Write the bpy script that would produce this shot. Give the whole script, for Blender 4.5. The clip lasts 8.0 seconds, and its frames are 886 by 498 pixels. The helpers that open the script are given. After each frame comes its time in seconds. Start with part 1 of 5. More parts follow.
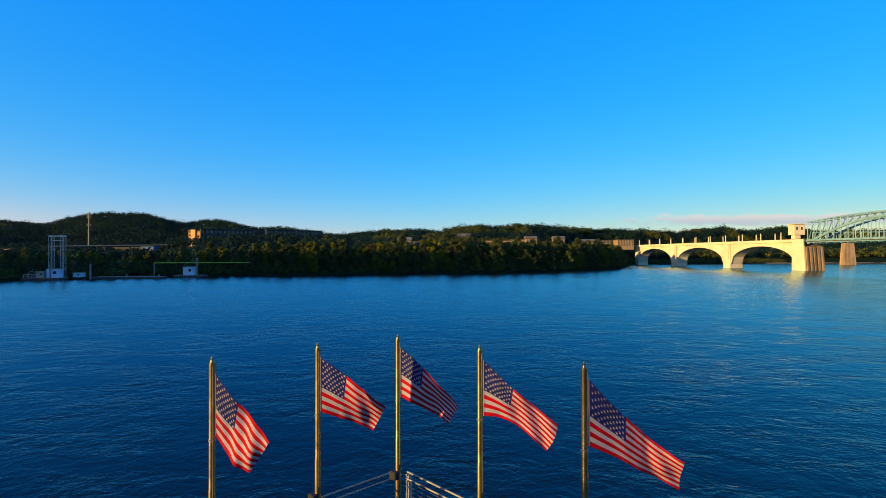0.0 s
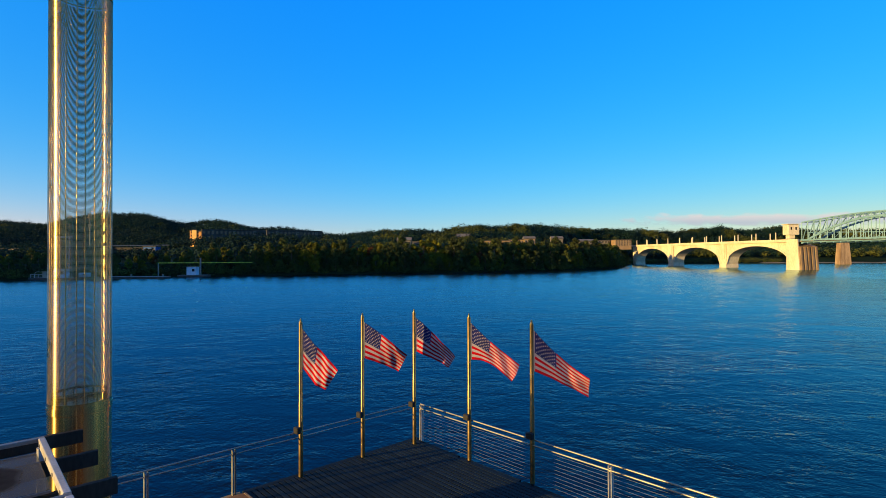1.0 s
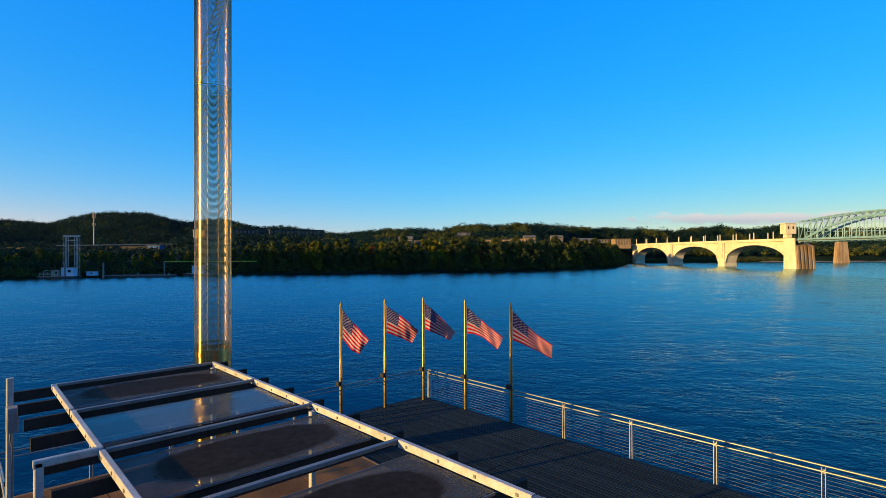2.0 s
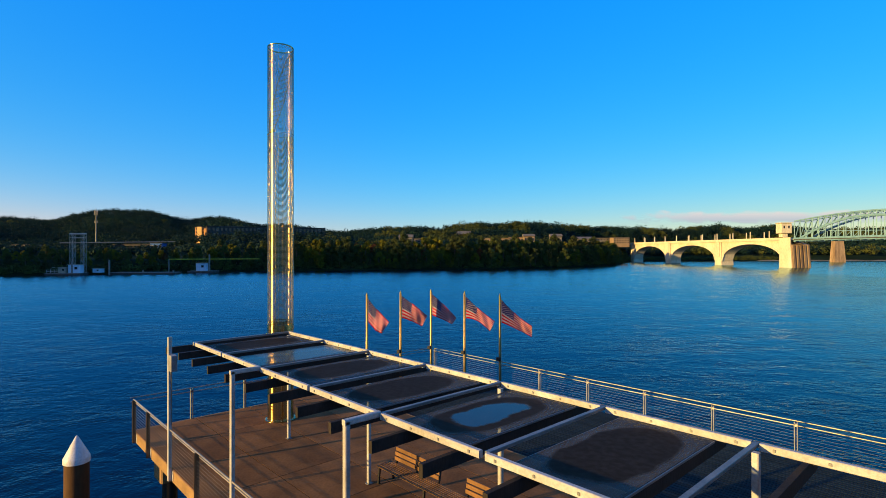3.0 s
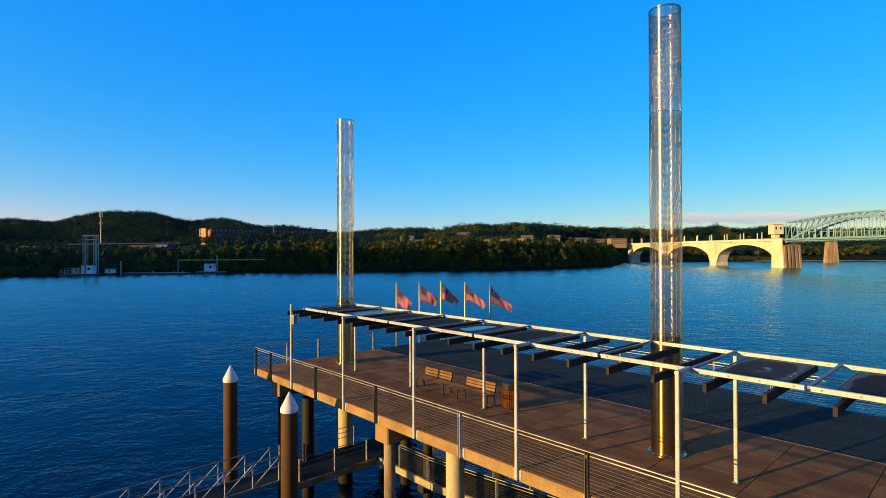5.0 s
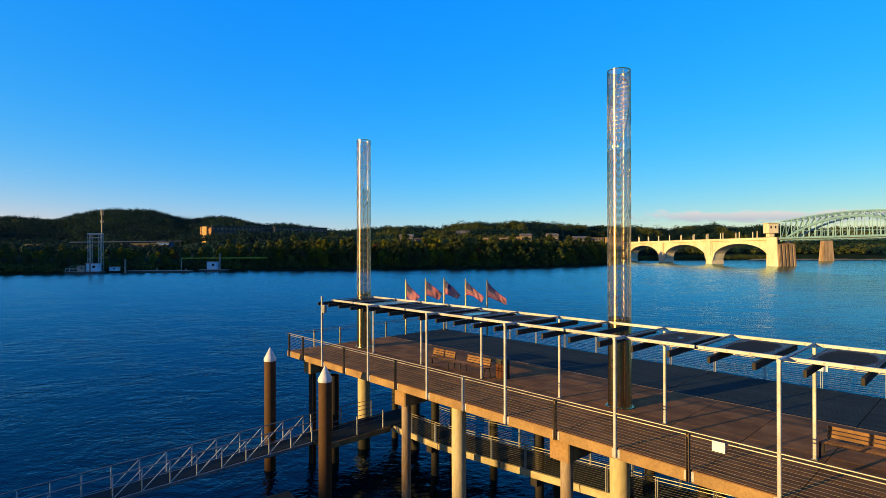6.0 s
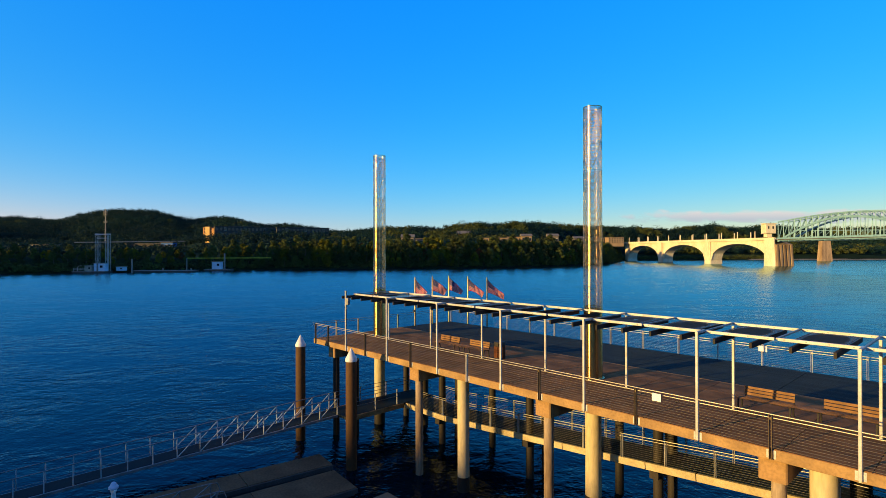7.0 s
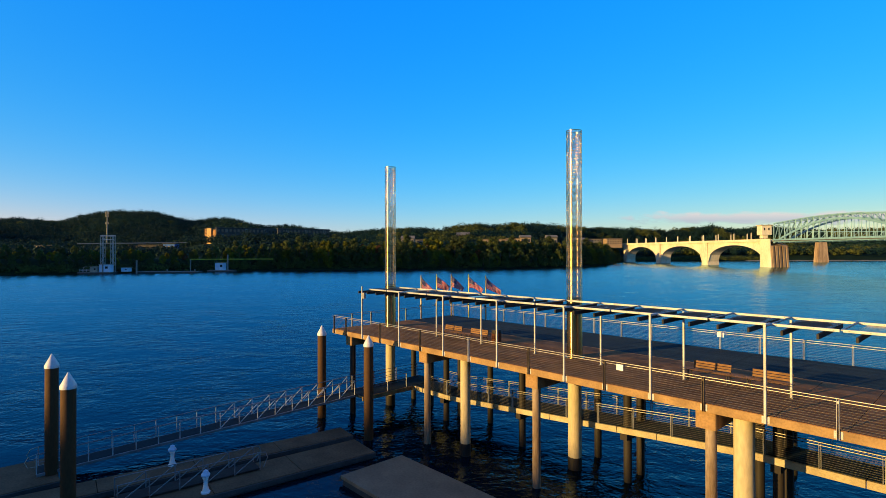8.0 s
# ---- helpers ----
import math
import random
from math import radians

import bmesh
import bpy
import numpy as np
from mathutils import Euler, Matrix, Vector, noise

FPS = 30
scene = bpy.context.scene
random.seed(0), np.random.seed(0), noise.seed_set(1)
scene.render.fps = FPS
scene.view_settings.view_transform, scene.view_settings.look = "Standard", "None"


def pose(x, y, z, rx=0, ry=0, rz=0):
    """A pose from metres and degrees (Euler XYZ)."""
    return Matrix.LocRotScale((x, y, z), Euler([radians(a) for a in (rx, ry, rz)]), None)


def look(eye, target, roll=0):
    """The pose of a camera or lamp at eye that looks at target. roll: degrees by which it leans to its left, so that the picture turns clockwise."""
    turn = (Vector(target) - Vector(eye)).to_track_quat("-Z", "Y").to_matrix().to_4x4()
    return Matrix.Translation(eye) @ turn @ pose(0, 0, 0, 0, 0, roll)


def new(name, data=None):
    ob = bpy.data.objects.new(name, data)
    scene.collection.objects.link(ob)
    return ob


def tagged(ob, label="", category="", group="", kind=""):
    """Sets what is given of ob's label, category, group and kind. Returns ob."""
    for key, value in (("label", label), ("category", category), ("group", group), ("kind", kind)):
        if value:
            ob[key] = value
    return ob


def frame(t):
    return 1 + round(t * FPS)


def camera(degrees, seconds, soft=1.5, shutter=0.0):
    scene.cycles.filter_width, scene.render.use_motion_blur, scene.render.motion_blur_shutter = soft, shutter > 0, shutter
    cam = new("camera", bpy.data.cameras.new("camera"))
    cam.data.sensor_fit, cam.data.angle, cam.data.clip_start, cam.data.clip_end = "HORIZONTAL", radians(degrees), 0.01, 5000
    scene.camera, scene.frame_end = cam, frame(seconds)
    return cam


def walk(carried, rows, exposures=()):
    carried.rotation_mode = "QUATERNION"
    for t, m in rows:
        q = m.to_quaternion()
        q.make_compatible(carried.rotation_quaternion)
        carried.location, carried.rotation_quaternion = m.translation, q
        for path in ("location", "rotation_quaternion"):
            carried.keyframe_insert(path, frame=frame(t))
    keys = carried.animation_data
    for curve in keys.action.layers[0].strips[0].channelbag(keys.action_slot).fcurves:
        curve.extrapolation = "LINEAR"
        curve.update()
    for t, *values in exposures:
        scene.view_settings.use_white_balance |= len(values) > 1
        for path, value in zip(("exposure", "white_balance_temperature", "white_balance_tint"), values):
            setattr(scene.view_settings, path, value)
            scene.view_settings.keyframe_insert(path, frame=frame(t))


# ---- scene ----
cam = camera(80.3, 8.0, soft=0.7)
PATH = [
    (0, (8.609, 6.137, 5.645), (7.139, 7.493, 5.668), -0.2),
    (0.5, (10.411, 4.387, 5.633), (8.944, 5.746, 5.662), -0.15),
    (1, (12.267, 2.665, 5.641), (10.799, 4.023, 5.664), -0.25),
    (1.5, (14.001, 1.034, 5.631), (12.531, 2.39, 5.653), -0.3),
    (3, (19.269, -4.152, 5.828), (17.799, -2.796, 5.839), -0.1),
    (3.5, (21.004, -5.967, 5.818), (19.536, -4.608, 5.835), -0.1),
    (4, (22.677, -7.658, 5.827), (21.21, -6.299, 5.843), -0.2),
    (4.5, (24.449, -9.37, 5.828), (22.979, -8.014, 5.845), -0.2),
    (6, (29.585, -14.726, 6.037), (28.118, -13.366, 6.044), -0.1),
    (6.5, (31.31, -16.499, 6.039), (29.841, -15.141, 6.051), -0.2),
    (7, (32.97, -18.331, 6.109), (31.502, -16.974, 6.116), -0.1),
    (7.5, (34.672, -20.029, 6.151), (33.199, -18.676, 6.155), -0.1),
    (8, (36.283, -21.866, 6.055), (34.816, -20.507, 6.067), -0.1),
]
walk(cam, [(t, look(eye, target, roll)) for t, eye, target, roll in PATH], exposures=[(0, 1.0), (8, 1.0)])

# world, sun and exposure
SUN_ELEV = radians(7.9)
SUN_TURN = math.pi + math.asin(0.272)
SUN_TO = Vector((math.sin(SUN_TURN) * math.cos(SUN_ELEV), math.cos(SUN_TURN) * math.cos(SUN_ELEV), math.sin(SUN_ELEV)))

world = bpy.data.worlds.new("sky")
scene.world = world
world.use_nodes = True
wn, wl = world.node_tree.nodes, world.node_tree.links
sky = wn.new("ShaderNodeTexSky")
sky.sky_type = "NISHITA"
sky.sun_disc = False
sky.sun_elevation = SUN_ELEV
sky.sun_rotation = SUN_TURN
sky.altitude = 200.0
sky.air_density = 1.0
sky.dust_density = 0.6
sky.ozone_density = 3.0
grade = wn.new("ShaderNodeHueSaturation")
grade.inputs["Saturation"].default_value = 1.32
grade.inputs["Hue"].default_value = 0.508
soften = wn.new("ShaderNodeGamma")
soften.inputs["Gamma"].default_value = 0.6
tint = wn.new("ShaderNodeMix")
tint.data_type, tint.blend_type = "RGBA", "MULTIPLY"
tint.inputs[0].default_value = 1.0
tint.inputs[7].default_value = (0.86, 0.97, 1.30, 1)
wl.new(sky.outputs[0], soften.inputs["Color"])
wl.new(soften.outputs[0], tint.inputs[6])
wl.new(tint.outputs[2], grade.inputs["Color"])
split, join = wn.new("ShaderNodeSeparateColor"), wn.new("ShaderNodeCombineColor")
wl.new(grade.outputs[0], split.inputs[0])
for i, (power, gain) in enumerate(((1.85, 1.24), (0.82, 1.70), (0.13, 3.68))):
    lift, gainer = wn.new("ShaderNodeMath"), wn.new("ShaderNodeMath")
    lift.operation, gainer.operation = "POWER", "MULTIPLY"
    lift.inputs[1].default_value, gainer.inputs[1].default_value = power, gain
    wl.new(split.outputs[i], lift.inputs[0])
    wl.new(lift.outputs[0], gainer.inputs[0])
    if i == 0:
        red = wn.new("ShaderNodeMath")
        red.operation = "MINIMUM"
        red.inputs[1].default_value = 7.0
        wl.new(gainer.outputs[0], red.inputs[0])
        wl.new(red.outputs[0], join.inputs[0])
    elif i == 1:
        wl.new(gainer.outputs[0], join.inputs[1])
haze = wn.new("ShaderNodeMath")
haze.operation = "MULTIPLY_ADD"
haze.inputs[1].default_value = -0.7
wl.new(red.outputs[0], haze.inputs[0])
wl.new(gainer.outputs[0], haze.inputs[2])
floor_blue = wn.new("ShaderNodeMath")
floor_blue.operation = "MAXIMUM"
floor_blue.inputs[1].default_value = 0.4
wl.new(haze.outputs[0], floor_blue.inputs[0])
wl.new(floor_blue.outputs[0], join.inputs[2])
# overhead the sky turns from vivid to a plainer dusk blue
place, up_axis, high, zenith = wn.new("ShaderNodeTexCoord"), wn.new("ShaderNodeSeparateXYZ"), wn.new("ShaderNodeMapRange"), wn.new("ShaderNodeMix")
high.interpolation_type = "SMOOTHSTEP"
high.inputs[1].default_value, high.inputs[2].default_value = 0.48, 0.95
zenith.data_type = "RGBA"
zenith.inputs[7].default_value = (0.62, 0.92, 1.9, 1)
wl.new(place.outputs["Generated"], up_axis.inputs[0])
wl.new(up_axis.outputs[2], high.inputs[0])
wl.new(high.outputs[0], zenith.inputs[0])
# towards the evening sun the blue turns to lilac
side, sunward, lilac = wn.new("ShaderNodeVectorMath"), wn.new("ShaderNodeMapRange"), wn.new("ShaderNodeMix")
side.operation = "DOT_PRODUCT"
side.inputs[1].default_value = (-0.82, -0.57, 0)
sunward.inputs[1].default_value, sunward.inputs[2].default_value = 0.25, 1.0
lilac.data_type, lilac.blend_type = "RGBA", "MULTIPLY"
lilac.inputs[7].default_value = (1.6, 0.97, 0.90, 1)
wl.new(place.outputs["Generated"], side.inputs[0])
wl.new(side.outputs["Value"], sunward.inputs[0])
wl.new(sunward.outputs[0], lilac.inputs[0])
wl.new(join.outputs[0], lilac.inputs[6])
wl.new(lilac.outputs[2], zenith.inputs[6])
wl.new(zenith.outputs[2], wn["Background"].inputs["Color"])
wn["Background"].inputs["Strength"].default_value = 0.127

sun_data = bpy.data.lights.new("sun", "SUN")
sun_data.energy = 5.0
sun_data.angle = radians(0.6)
sun_data.color = (1.0, 0.64, 0.20)
sun = new("sun", sun_data)
sun.matrix_world = look(SUN_TO * 200, (0, 0, 0))


# ---- materials ----
def mat(name, base, rough=0.6, metal=0.0, vary=None, scale=3.0, fine=40.0, bump=0.2, bump_scale=60.0, rough_vary=0.12, streak=0.0, island=0.0, coord="Object", dist=0.01):
    """A surface with two scales of colour change, uneven gloss and fine relief."""
    m = bpy.data.materials.new(name)
    m.use_nodes = True
    n, l = m.node_tree.nodes, m.node_tree.links
    b = n["Principled BSDF"]
    b.inputs["Metallic"].default_value = metal
    b.inputs["Specular IOR Level"].default_value = 0.5 if metal > 0.3 or rough < 0.5 else 0.18
    tc = n.new("ShaderNodeTexCoord")
    mp = n.new("ShaderNodeMapping")
    l.new(tc.outputs[coord], mp.inputs[0])
    if streak:
        mp.inputs["Scale"].default_value = (1, 1, streak)
    big = n.new("ShaderNodeTexNoise")
    big.inputs["Scale"].default_value = scale
    big.inputs["Detail"].default_value = 5
    small = n.new("ShaderNodeTexNoise")
    small.inputs["Scale"].default_value = fine
    small.inputs["Detail"].default_value = 3
    l.new(mp.outputs[0], big.inputs["Vector"])
    l.new(mp.outputs[0], small.inputs["Vector"])
    vary = vary or tuple(c * 0.62 for c in base)
    ramp = n.new("ShaderNodeValToRGB")
    ramp.color_ramp.elements[0].position, ramp.color_ramp.elements[1].position = 0.34, 0.66
    ramp.color_ramp.elements[0].color, ramp.color_ramp.elements[1].color = (*vary, 1), (*base, 1)
    l.new(big.outputs[0], ramp.inputs[0])
    mul = n.new("ShaderNodeMix")
    mul.data_type, mul.blend_type = "RGBA", "MULTIPLY"
    mul.inputs[0].default_value = 0.55
    grain = n.new("ShaderNodeValToRGB")
    grain.color_ramp.elements[0].position, grain.color_ramp.elements[1].position = 0.3, 0.6
    grain.color_ramp.elements[0].color, grain.color_ramp.elements[1].color = (0.6, 0.6, 0.6, 1), (1, 1, 1, 1)
    l.new(small.outputs[0], grain.inputs[0])
    l.new(ramp.outputs[0], mul.inputs[6])
    l.new(grain.outputs[0], mul.inputs[7])
    colour = mul.outputs[2]
    if island:
        src = n.new("ShaderNodeObjectInfo") if island < 0 else n.new("ShaderNodeNewGeometry")
        hs = n.new("ShaderNodeHueSaturation")
        mr = n.new("ShaderNodeMapRange")
        mr.inputs[3].default_value, mr.inputs[4].default_value = 1 - abs(island), 1 + abs(island)
        l.new(src.outputs["Random" if island < 0 else "Random Per Island"], mr.inputs[0])
        l.new(mr.outputs[0], hs.inputs["Value"])
        l.new(colour, hs.inputs["Color"])
        colour = hs.outputs[0]
    l.new(colour, b.inputs["Base Color"])
    rr = n.new("ShaderNodeMapRange")
    rr.inputs[3].default_value, rr.inputs[4].default_value = max(0.02, rough - rough_vary), min(1, rough + rough_vary)
    l.new(big.outputs[0], rr.inputs[0])
    l.new(rr.outputs[0], b.inputs["Roughness"])
    if bump:
        bn = n.new("ShaderNodeTexNoise")
        bn.inputs["Scale"].default_value = bump_scale
        bn.inputs["Detail"].default_value = 4
        l.new(mp.outputs[0], bn.inputs["Vector"])
        bp = n.new("ShaderNodeBump")
        bp.inputs["Strength"].default_value = bump
        bp.inputs["Distance"].default_value = dist
        l.new(bn.outputs[0], bp.inputs["Height"])
        l.new(bp.outputs[0], b.inputs["Normal"])
    return m


def leaf_mat(name, dark, light, patch=0.09, island=0.3):
    """Foliage: clump to clump and leaf to leaf change, a little light through the leaves."""
    m = mat(name, light, 0.75, vary=dark, scale=patch, fine=1.2, bump=0, coord="Generated", island=island)
    n, l = m.node_tree.nodes, m.node_tree.links
    geo = n.new("ShaderNodeNewGeometry")
    for node in n:
        if node.bl_idname == "ShaderNodeMapping":
            l.new(geo.outputs["Position"], node.inputs[0])
    b = n["Principled BSDF"]
    b.inputs["Specular IOR Level"].default_value = 0.12
    tr = n.new("ShaderNodeBsdfTranslucent")
    l.new(b.inputs["Base Color"].links[0].from_socket, tr.inputs["Color"])
    mx = n.new("ShaderNodeMixShader")
    mx.inputs[0].default_value = 0.25
    l.new(b.outputs[0], mx.inputs[1])
    l.new(tr.outputs[0], mx.inputs[2])
    l.new(mx.outputs[0], n["Material Output"].inputs["Surface"])
    return m


STEEL = mat("galvanised_steel", (0.42, 0.37, 0.29), 0.42, 0.6, scale=2.5, fine=30, bump=0.08)
PAINT_STEEL = mat("pale_painted_steel", (0.46, 0.46, 0.465), 0.5, 0.15, vary=(0.33, 0.315, 0.29), scale=2.2, fine=25, bump=0.1)
CABLE = mat("dulled_steel_cable", (0.15, 0.13, 0.105), 0.5, 0.4, scale=2.5, fine=30, bump=0)
DULL_STEEL = mat("dull_grey_steel", (0.22, 0.22, 0.22), 0.5, 0.4, scale=2, fine=30, bump=0.1)
DARK_STEEL = mat("dark_steel", (0.028, 0.026, 0.026), 0.6, 0.1, scale=4, fine=40, bump=0.1)
# the evening sun's gold is put into the base colour of these steels
POLISHED = mat("brushed_stainless_steel", (0.60, 0.41, 0.17), 0.23, 1.0, vary=(0.46, 0.31, 0.12), scale=4, fine=60, bump=0.07, bump_scale=9, rough_vary=0.04, streak=0.02)
WIRE = mat("bright_steel_wire", (0.56, 0.40, 0.19), 0.28, 1.0, vary=(0.44, 0.30, 0.13), scale=1.0, fine=20, bump=0, rough_vary=0.04)
# brushed round the cylinder: glints run up and down it
for brushed in (POLISHED, WIRE):
    n, l = brushed.node_tree.nodes, brushed.node_tree.links
    grain = n.new("ShaderNodeTangent")
    grain.direction_type, grain.axis = "RADIAL", "Z"
    l.new(grain.outputs[0], n["Principled BSDF"].inputs["Tangent"])
    n["Principled BSDF"].inputs["Anisotropic"].default_value, n["Principled BSDF"].inputs["Anisotropic Rotation"].default_value = 0.95, 0.25
# plain steel rod with sun gold in its colour
ROD = mat("sun_gold_steel_rod", (0.50, 0.36, 0.15), 0.3, 1.0, vary=(0.40, 0.28, 0.11), scale=1.0, fine=20, bump=0, rough_vary=0.04)
POLE = mat("bronzed_pole_metal", (0.34, 0.25, 0.12), 0.35, 0.9, vary=(0.20, 0.145, 0.07), scale=3, fine=40, bump=0.05)
RAFTER = mat("dark_stained_timber", (0.050, 0.042, 0.036), 0.7, vary=(0.032, 0.027, 0.023), scale=2, fine=30, bump=0.3, streak=0.3)
CONCRETE = mat("weathered_concrete_paving", (0.270, 0.136, 0.058), 0.9, vary=(0.150, 0.075, 0.032), scale=0.8, fine=14, bump=0.25, bump_scale=40, island=-0.12)
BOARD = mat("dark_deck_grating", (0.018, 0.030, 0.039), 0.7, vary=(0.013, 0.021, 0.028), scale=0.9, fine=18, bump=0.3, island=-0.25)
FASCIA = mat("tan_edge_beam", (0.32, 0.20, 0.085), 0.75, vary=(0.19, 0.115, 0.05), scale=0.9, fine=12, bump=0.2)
RAMP_EDGE = mat("pale_ramp_beam", (0.42, 0.35, 0.21), 0.75, vary=(0.28, 0.22, 0.12), scale=0.9, fine=12, bump=0.2)
CAP = mat("stained_concrete", (0.30, 0.18, 0.076), 0.85, vary=(0.15, 0.088, 0.04), scale=1.6, fine=12, bump=0.35)
PILE_WHITE = mat("pale_pile_jacket", (0.43, 0.36, 0.22), 0.6, vary=(0.33, 0.27, 0.16), scale=0.4, fine=9, bump=0.15, streak=0.25)
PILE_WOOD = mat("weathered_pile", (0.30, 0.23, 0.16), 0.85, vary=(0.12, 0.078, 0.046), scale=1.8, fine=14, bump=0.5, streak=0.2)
# shade on post faces turned from the sun is put into this brown
POST_SHADED = mat("shaded_post_paint", (0.13, 0.095, 0.06), 0.5, 0.2, vary=(0.08, 0.058, 0.036), scale=3, fine=30, bump=0.08)
# shade under the pier is put into this black; also serves waterline growth
PILE_SHADE_ALGAE = mat("shade_and_algae_black", (0.030, 0.024, 0.018), 0.6, vary=(0.016, 0.014, 0.012), scale=0.8, fine=12, bump=0.3, streak=0.25)
PILE_DARK = mat("dark_coated_pile", (0.085, 0.042, 0.016), 0.75, vary=(0.05, 0.025, 0.010), scale=0.8, fine=14, bump=0.15, streak=0.25)
CAP_WHITE = mat("white_pile_cap", (0.62, 0.60, 0.58), 0.45, vary=(0.46, 0.44, 0.43), scale=2, fine=25, bump=0.06)
BIN_WOOD = mat("red_brown_bin_slat", (0.14, 0.045, 0.018), 0.7, vary=(0.075, 0.024, 0.010), scale=3, fine=40, bump=0.2, streak=0.3, island=-0.15)
BENCH_WOOD = mat("oiled_hardwood_slat", (0.25, 0.13, 0.055), 0.7, vary=(0.14, 0.072, 0.03), scale=3, fine=40, bump=0.25, streak=1.0, island=-0.15)
SIGN = mat("white_sign_board", (0.78, 0.77, 0.74), 0.5, vary=(0.68, 0.67, 0.64), scale=4, fine=40, bump=0.03)
GREYBOX = mat("grey_cabinet_paint", (0.30, 0.30, 0.29), 0.5, 0.2, scale=4, fine=40, bump=0.05)
FLOAT_DECK = mat("floating_dock_concrete", (0.165, 0.115, 0.068), 0.9, vary=(0.10, 0.070, 0.042), scale=0.5, fine=8, bump=0.2)
FLOAT_PALE = mat("pale_dock_concrete", (0.24, 0.17, 0.105), 0.9, vary=(0.17, 0.12, 0.075), scale=0.5, fine=8, bump=0.2)
FLOAT_SIDE = mat("dock_side_timber", (0.07, 0.065, 0.06), 0.7, scale=1, fine=12, bump=0.3)
FLAG_RED = mat("red_flag_cloth", (0.42, 0.003, 0.010), 0.85, vary=(0.35, 0.002, 0.008), scale=5, fine=120, bump=0.1)
FLAG_WHITE = mat("white_flag_cloth", (0.38, 0.34, 0.37), 0.85, vary=(0.32, 0.29, 0.32), scale=5, fine=120, bump=0.1)
FLAG_BLUE = mat("navy_flag_cloth", (0.016, 0.022, 0.13), 0.85, vary=(0.011, 0.016, 0.09), scale=5, fine=120, bump=0.1)
for cloth in (FLAG_RED, FLAG_WHITE, FLAG_BLUE, BOARD, CONCRETE, FLOAT_DECK, RAFTER):
    n, l = cloth.node_tree.nodes, cloth.node_tree.links
    tr = n.new("ShaderNodeBsdfTranslucent")
    l.new(n["Principled BSDF"].inputs["Base Color"].links[0].from_socket, tr.inputs["Color"])
    mx = n.new("ShaderNodeMixShader")
    mx.inputs[0].default_value = 0.15
    l.new(n["Principled BSDF"].outputs[0], mx.inputs[1])
    l.new(tr.outputs[0], mx.inputs[2])
    l.new(mx.outputs[0], n["Material Output"].inputs["Surface"])
for cloth in (FLAG_RED, FLAG_WHITE, FLAG_BLUE, BOARD, CONCRETE, FLOAT_DECK, RAFTER):
    cloth.node_tree.nodes["Principled BSDF"].inputs["Specular IOR Level"].default_value = 0.08
LEAF_DARK = leaf_mat("deep_green_foliage", (0.034, 0.045, 0.017), (0.082, 0.104, 0.024))
# yellow of low sun on the crowns is put into this leaf colour
LEAF_WARM = leaf_mat("sun_yellow_foliage", (0.048, 0.058, 0.006), (0.175, 0.165, 0.016))
LEAF_RUST = leaf_mat("rusty_foliage", (0.06, 0.03, 0.012), (0.15, 0.06, 0.022))
# low sunlight on hill trees is put into this olive
LEAF_OLIVE = leaf_mat("sunlit_olive_foliage", (0.036, 0.052, 0.015), (0.090, 0.102, 0.024), 0.015, 0.15)
# hill shade and its bluish cast are put into the leaf colour
LEAF_FAR = leaf_mat("shaded_hill_foliage", (0.006, 0.021, 0.020), (0.011, 0.036, 0.028), 0.012, 0.1)
BARK = mat("bark", (0.16, 0.12, 0.09), 0.9, vary=(0.08, 0.06, 0.045), scale=2, fine=12, bump=0.4)
GROUND = mat("wooded_ground", (0.013, 0.026, 0.012), 1.0, vary=(0.008, 0.016, 0.007), scale=0.03, fine=0.6, bump=0.3, bump_scale=0.5, dist=0.3)
SAND = mat("river_sand", (0.30, 0.24, 0.16), 0.9, vary=(0.18, 0.15, 0.1), scale=0.05, fine=0.8, bump=0.2, bump_scale=1)
for earth in (GROUND, SAND):
    earth.node_tree.nodes["Principled BSDF"].inputs["Specular IOR Level"].default_value = 0.02
BRIDGE = mat("cream_bridge_concrete", (0.62, 0.56, 0.42), 0.8, vary=(0.48, 0.42, 0.30), scale=0.12, fine=1.5, bump=0.2, bump_scale=3, streak=0.4, dist=0.05)
STONE = mat("stained_pier_concrete", (0.36, 0.26, 0.16), 0.85, vary=(0.17, 0.115, 0.07), scale=0.25, fine=2, bump=0.3, bump_scale=3, streak=0.15, dist=0.05)
TEAL = mat("teal_bridge_paint", (0.16, 0.30, 0.38), 0.5, 0.1, vary=(0.12, 0.24, 0.30), scale=0.3, fine=3, bump=0.05)
# low sun on the apartment's end wing is put into this orange
WALL_ORANGE = mat("sun_orange_cladding", (0.66, 0.33, 0.11), 0.8, vary=(0.50, 0.24, 0.08), scale=0.2, fine=3, bump=0.1)
# the grey is darkened to hold the shade on the apartment fronts
WALL_GREY = mat("grey_cladding", (0.06, 0.056, 0.052), 0.7, vary=(0.04, 0.037, 0.034), scale=0.2, fine=3, bump=0.1)
WALL_PALE = mat("pale_plaster", (0.32, 0.28, 0.22), 0.8, vary=(0.24, 0.20, 0.155), scale=0.2, fine=3, bump=0.1)
# brighter sunlit tone painted on the stair bay
WALL_SUNNY = mat("sun_yellow_render", (0.80, 0.50, 0.17), 0.8, vary=(0.66, 0.40, 0.13), scale=0.2, fine=3, bump=0.1)
WALL_DIM = mat("dim_grey_siding", (0.15, 0.14, 0.125), 0.8, vary=(0.10, 0.092, 0.08), scale=0.2, fine=3, bump=0.1)
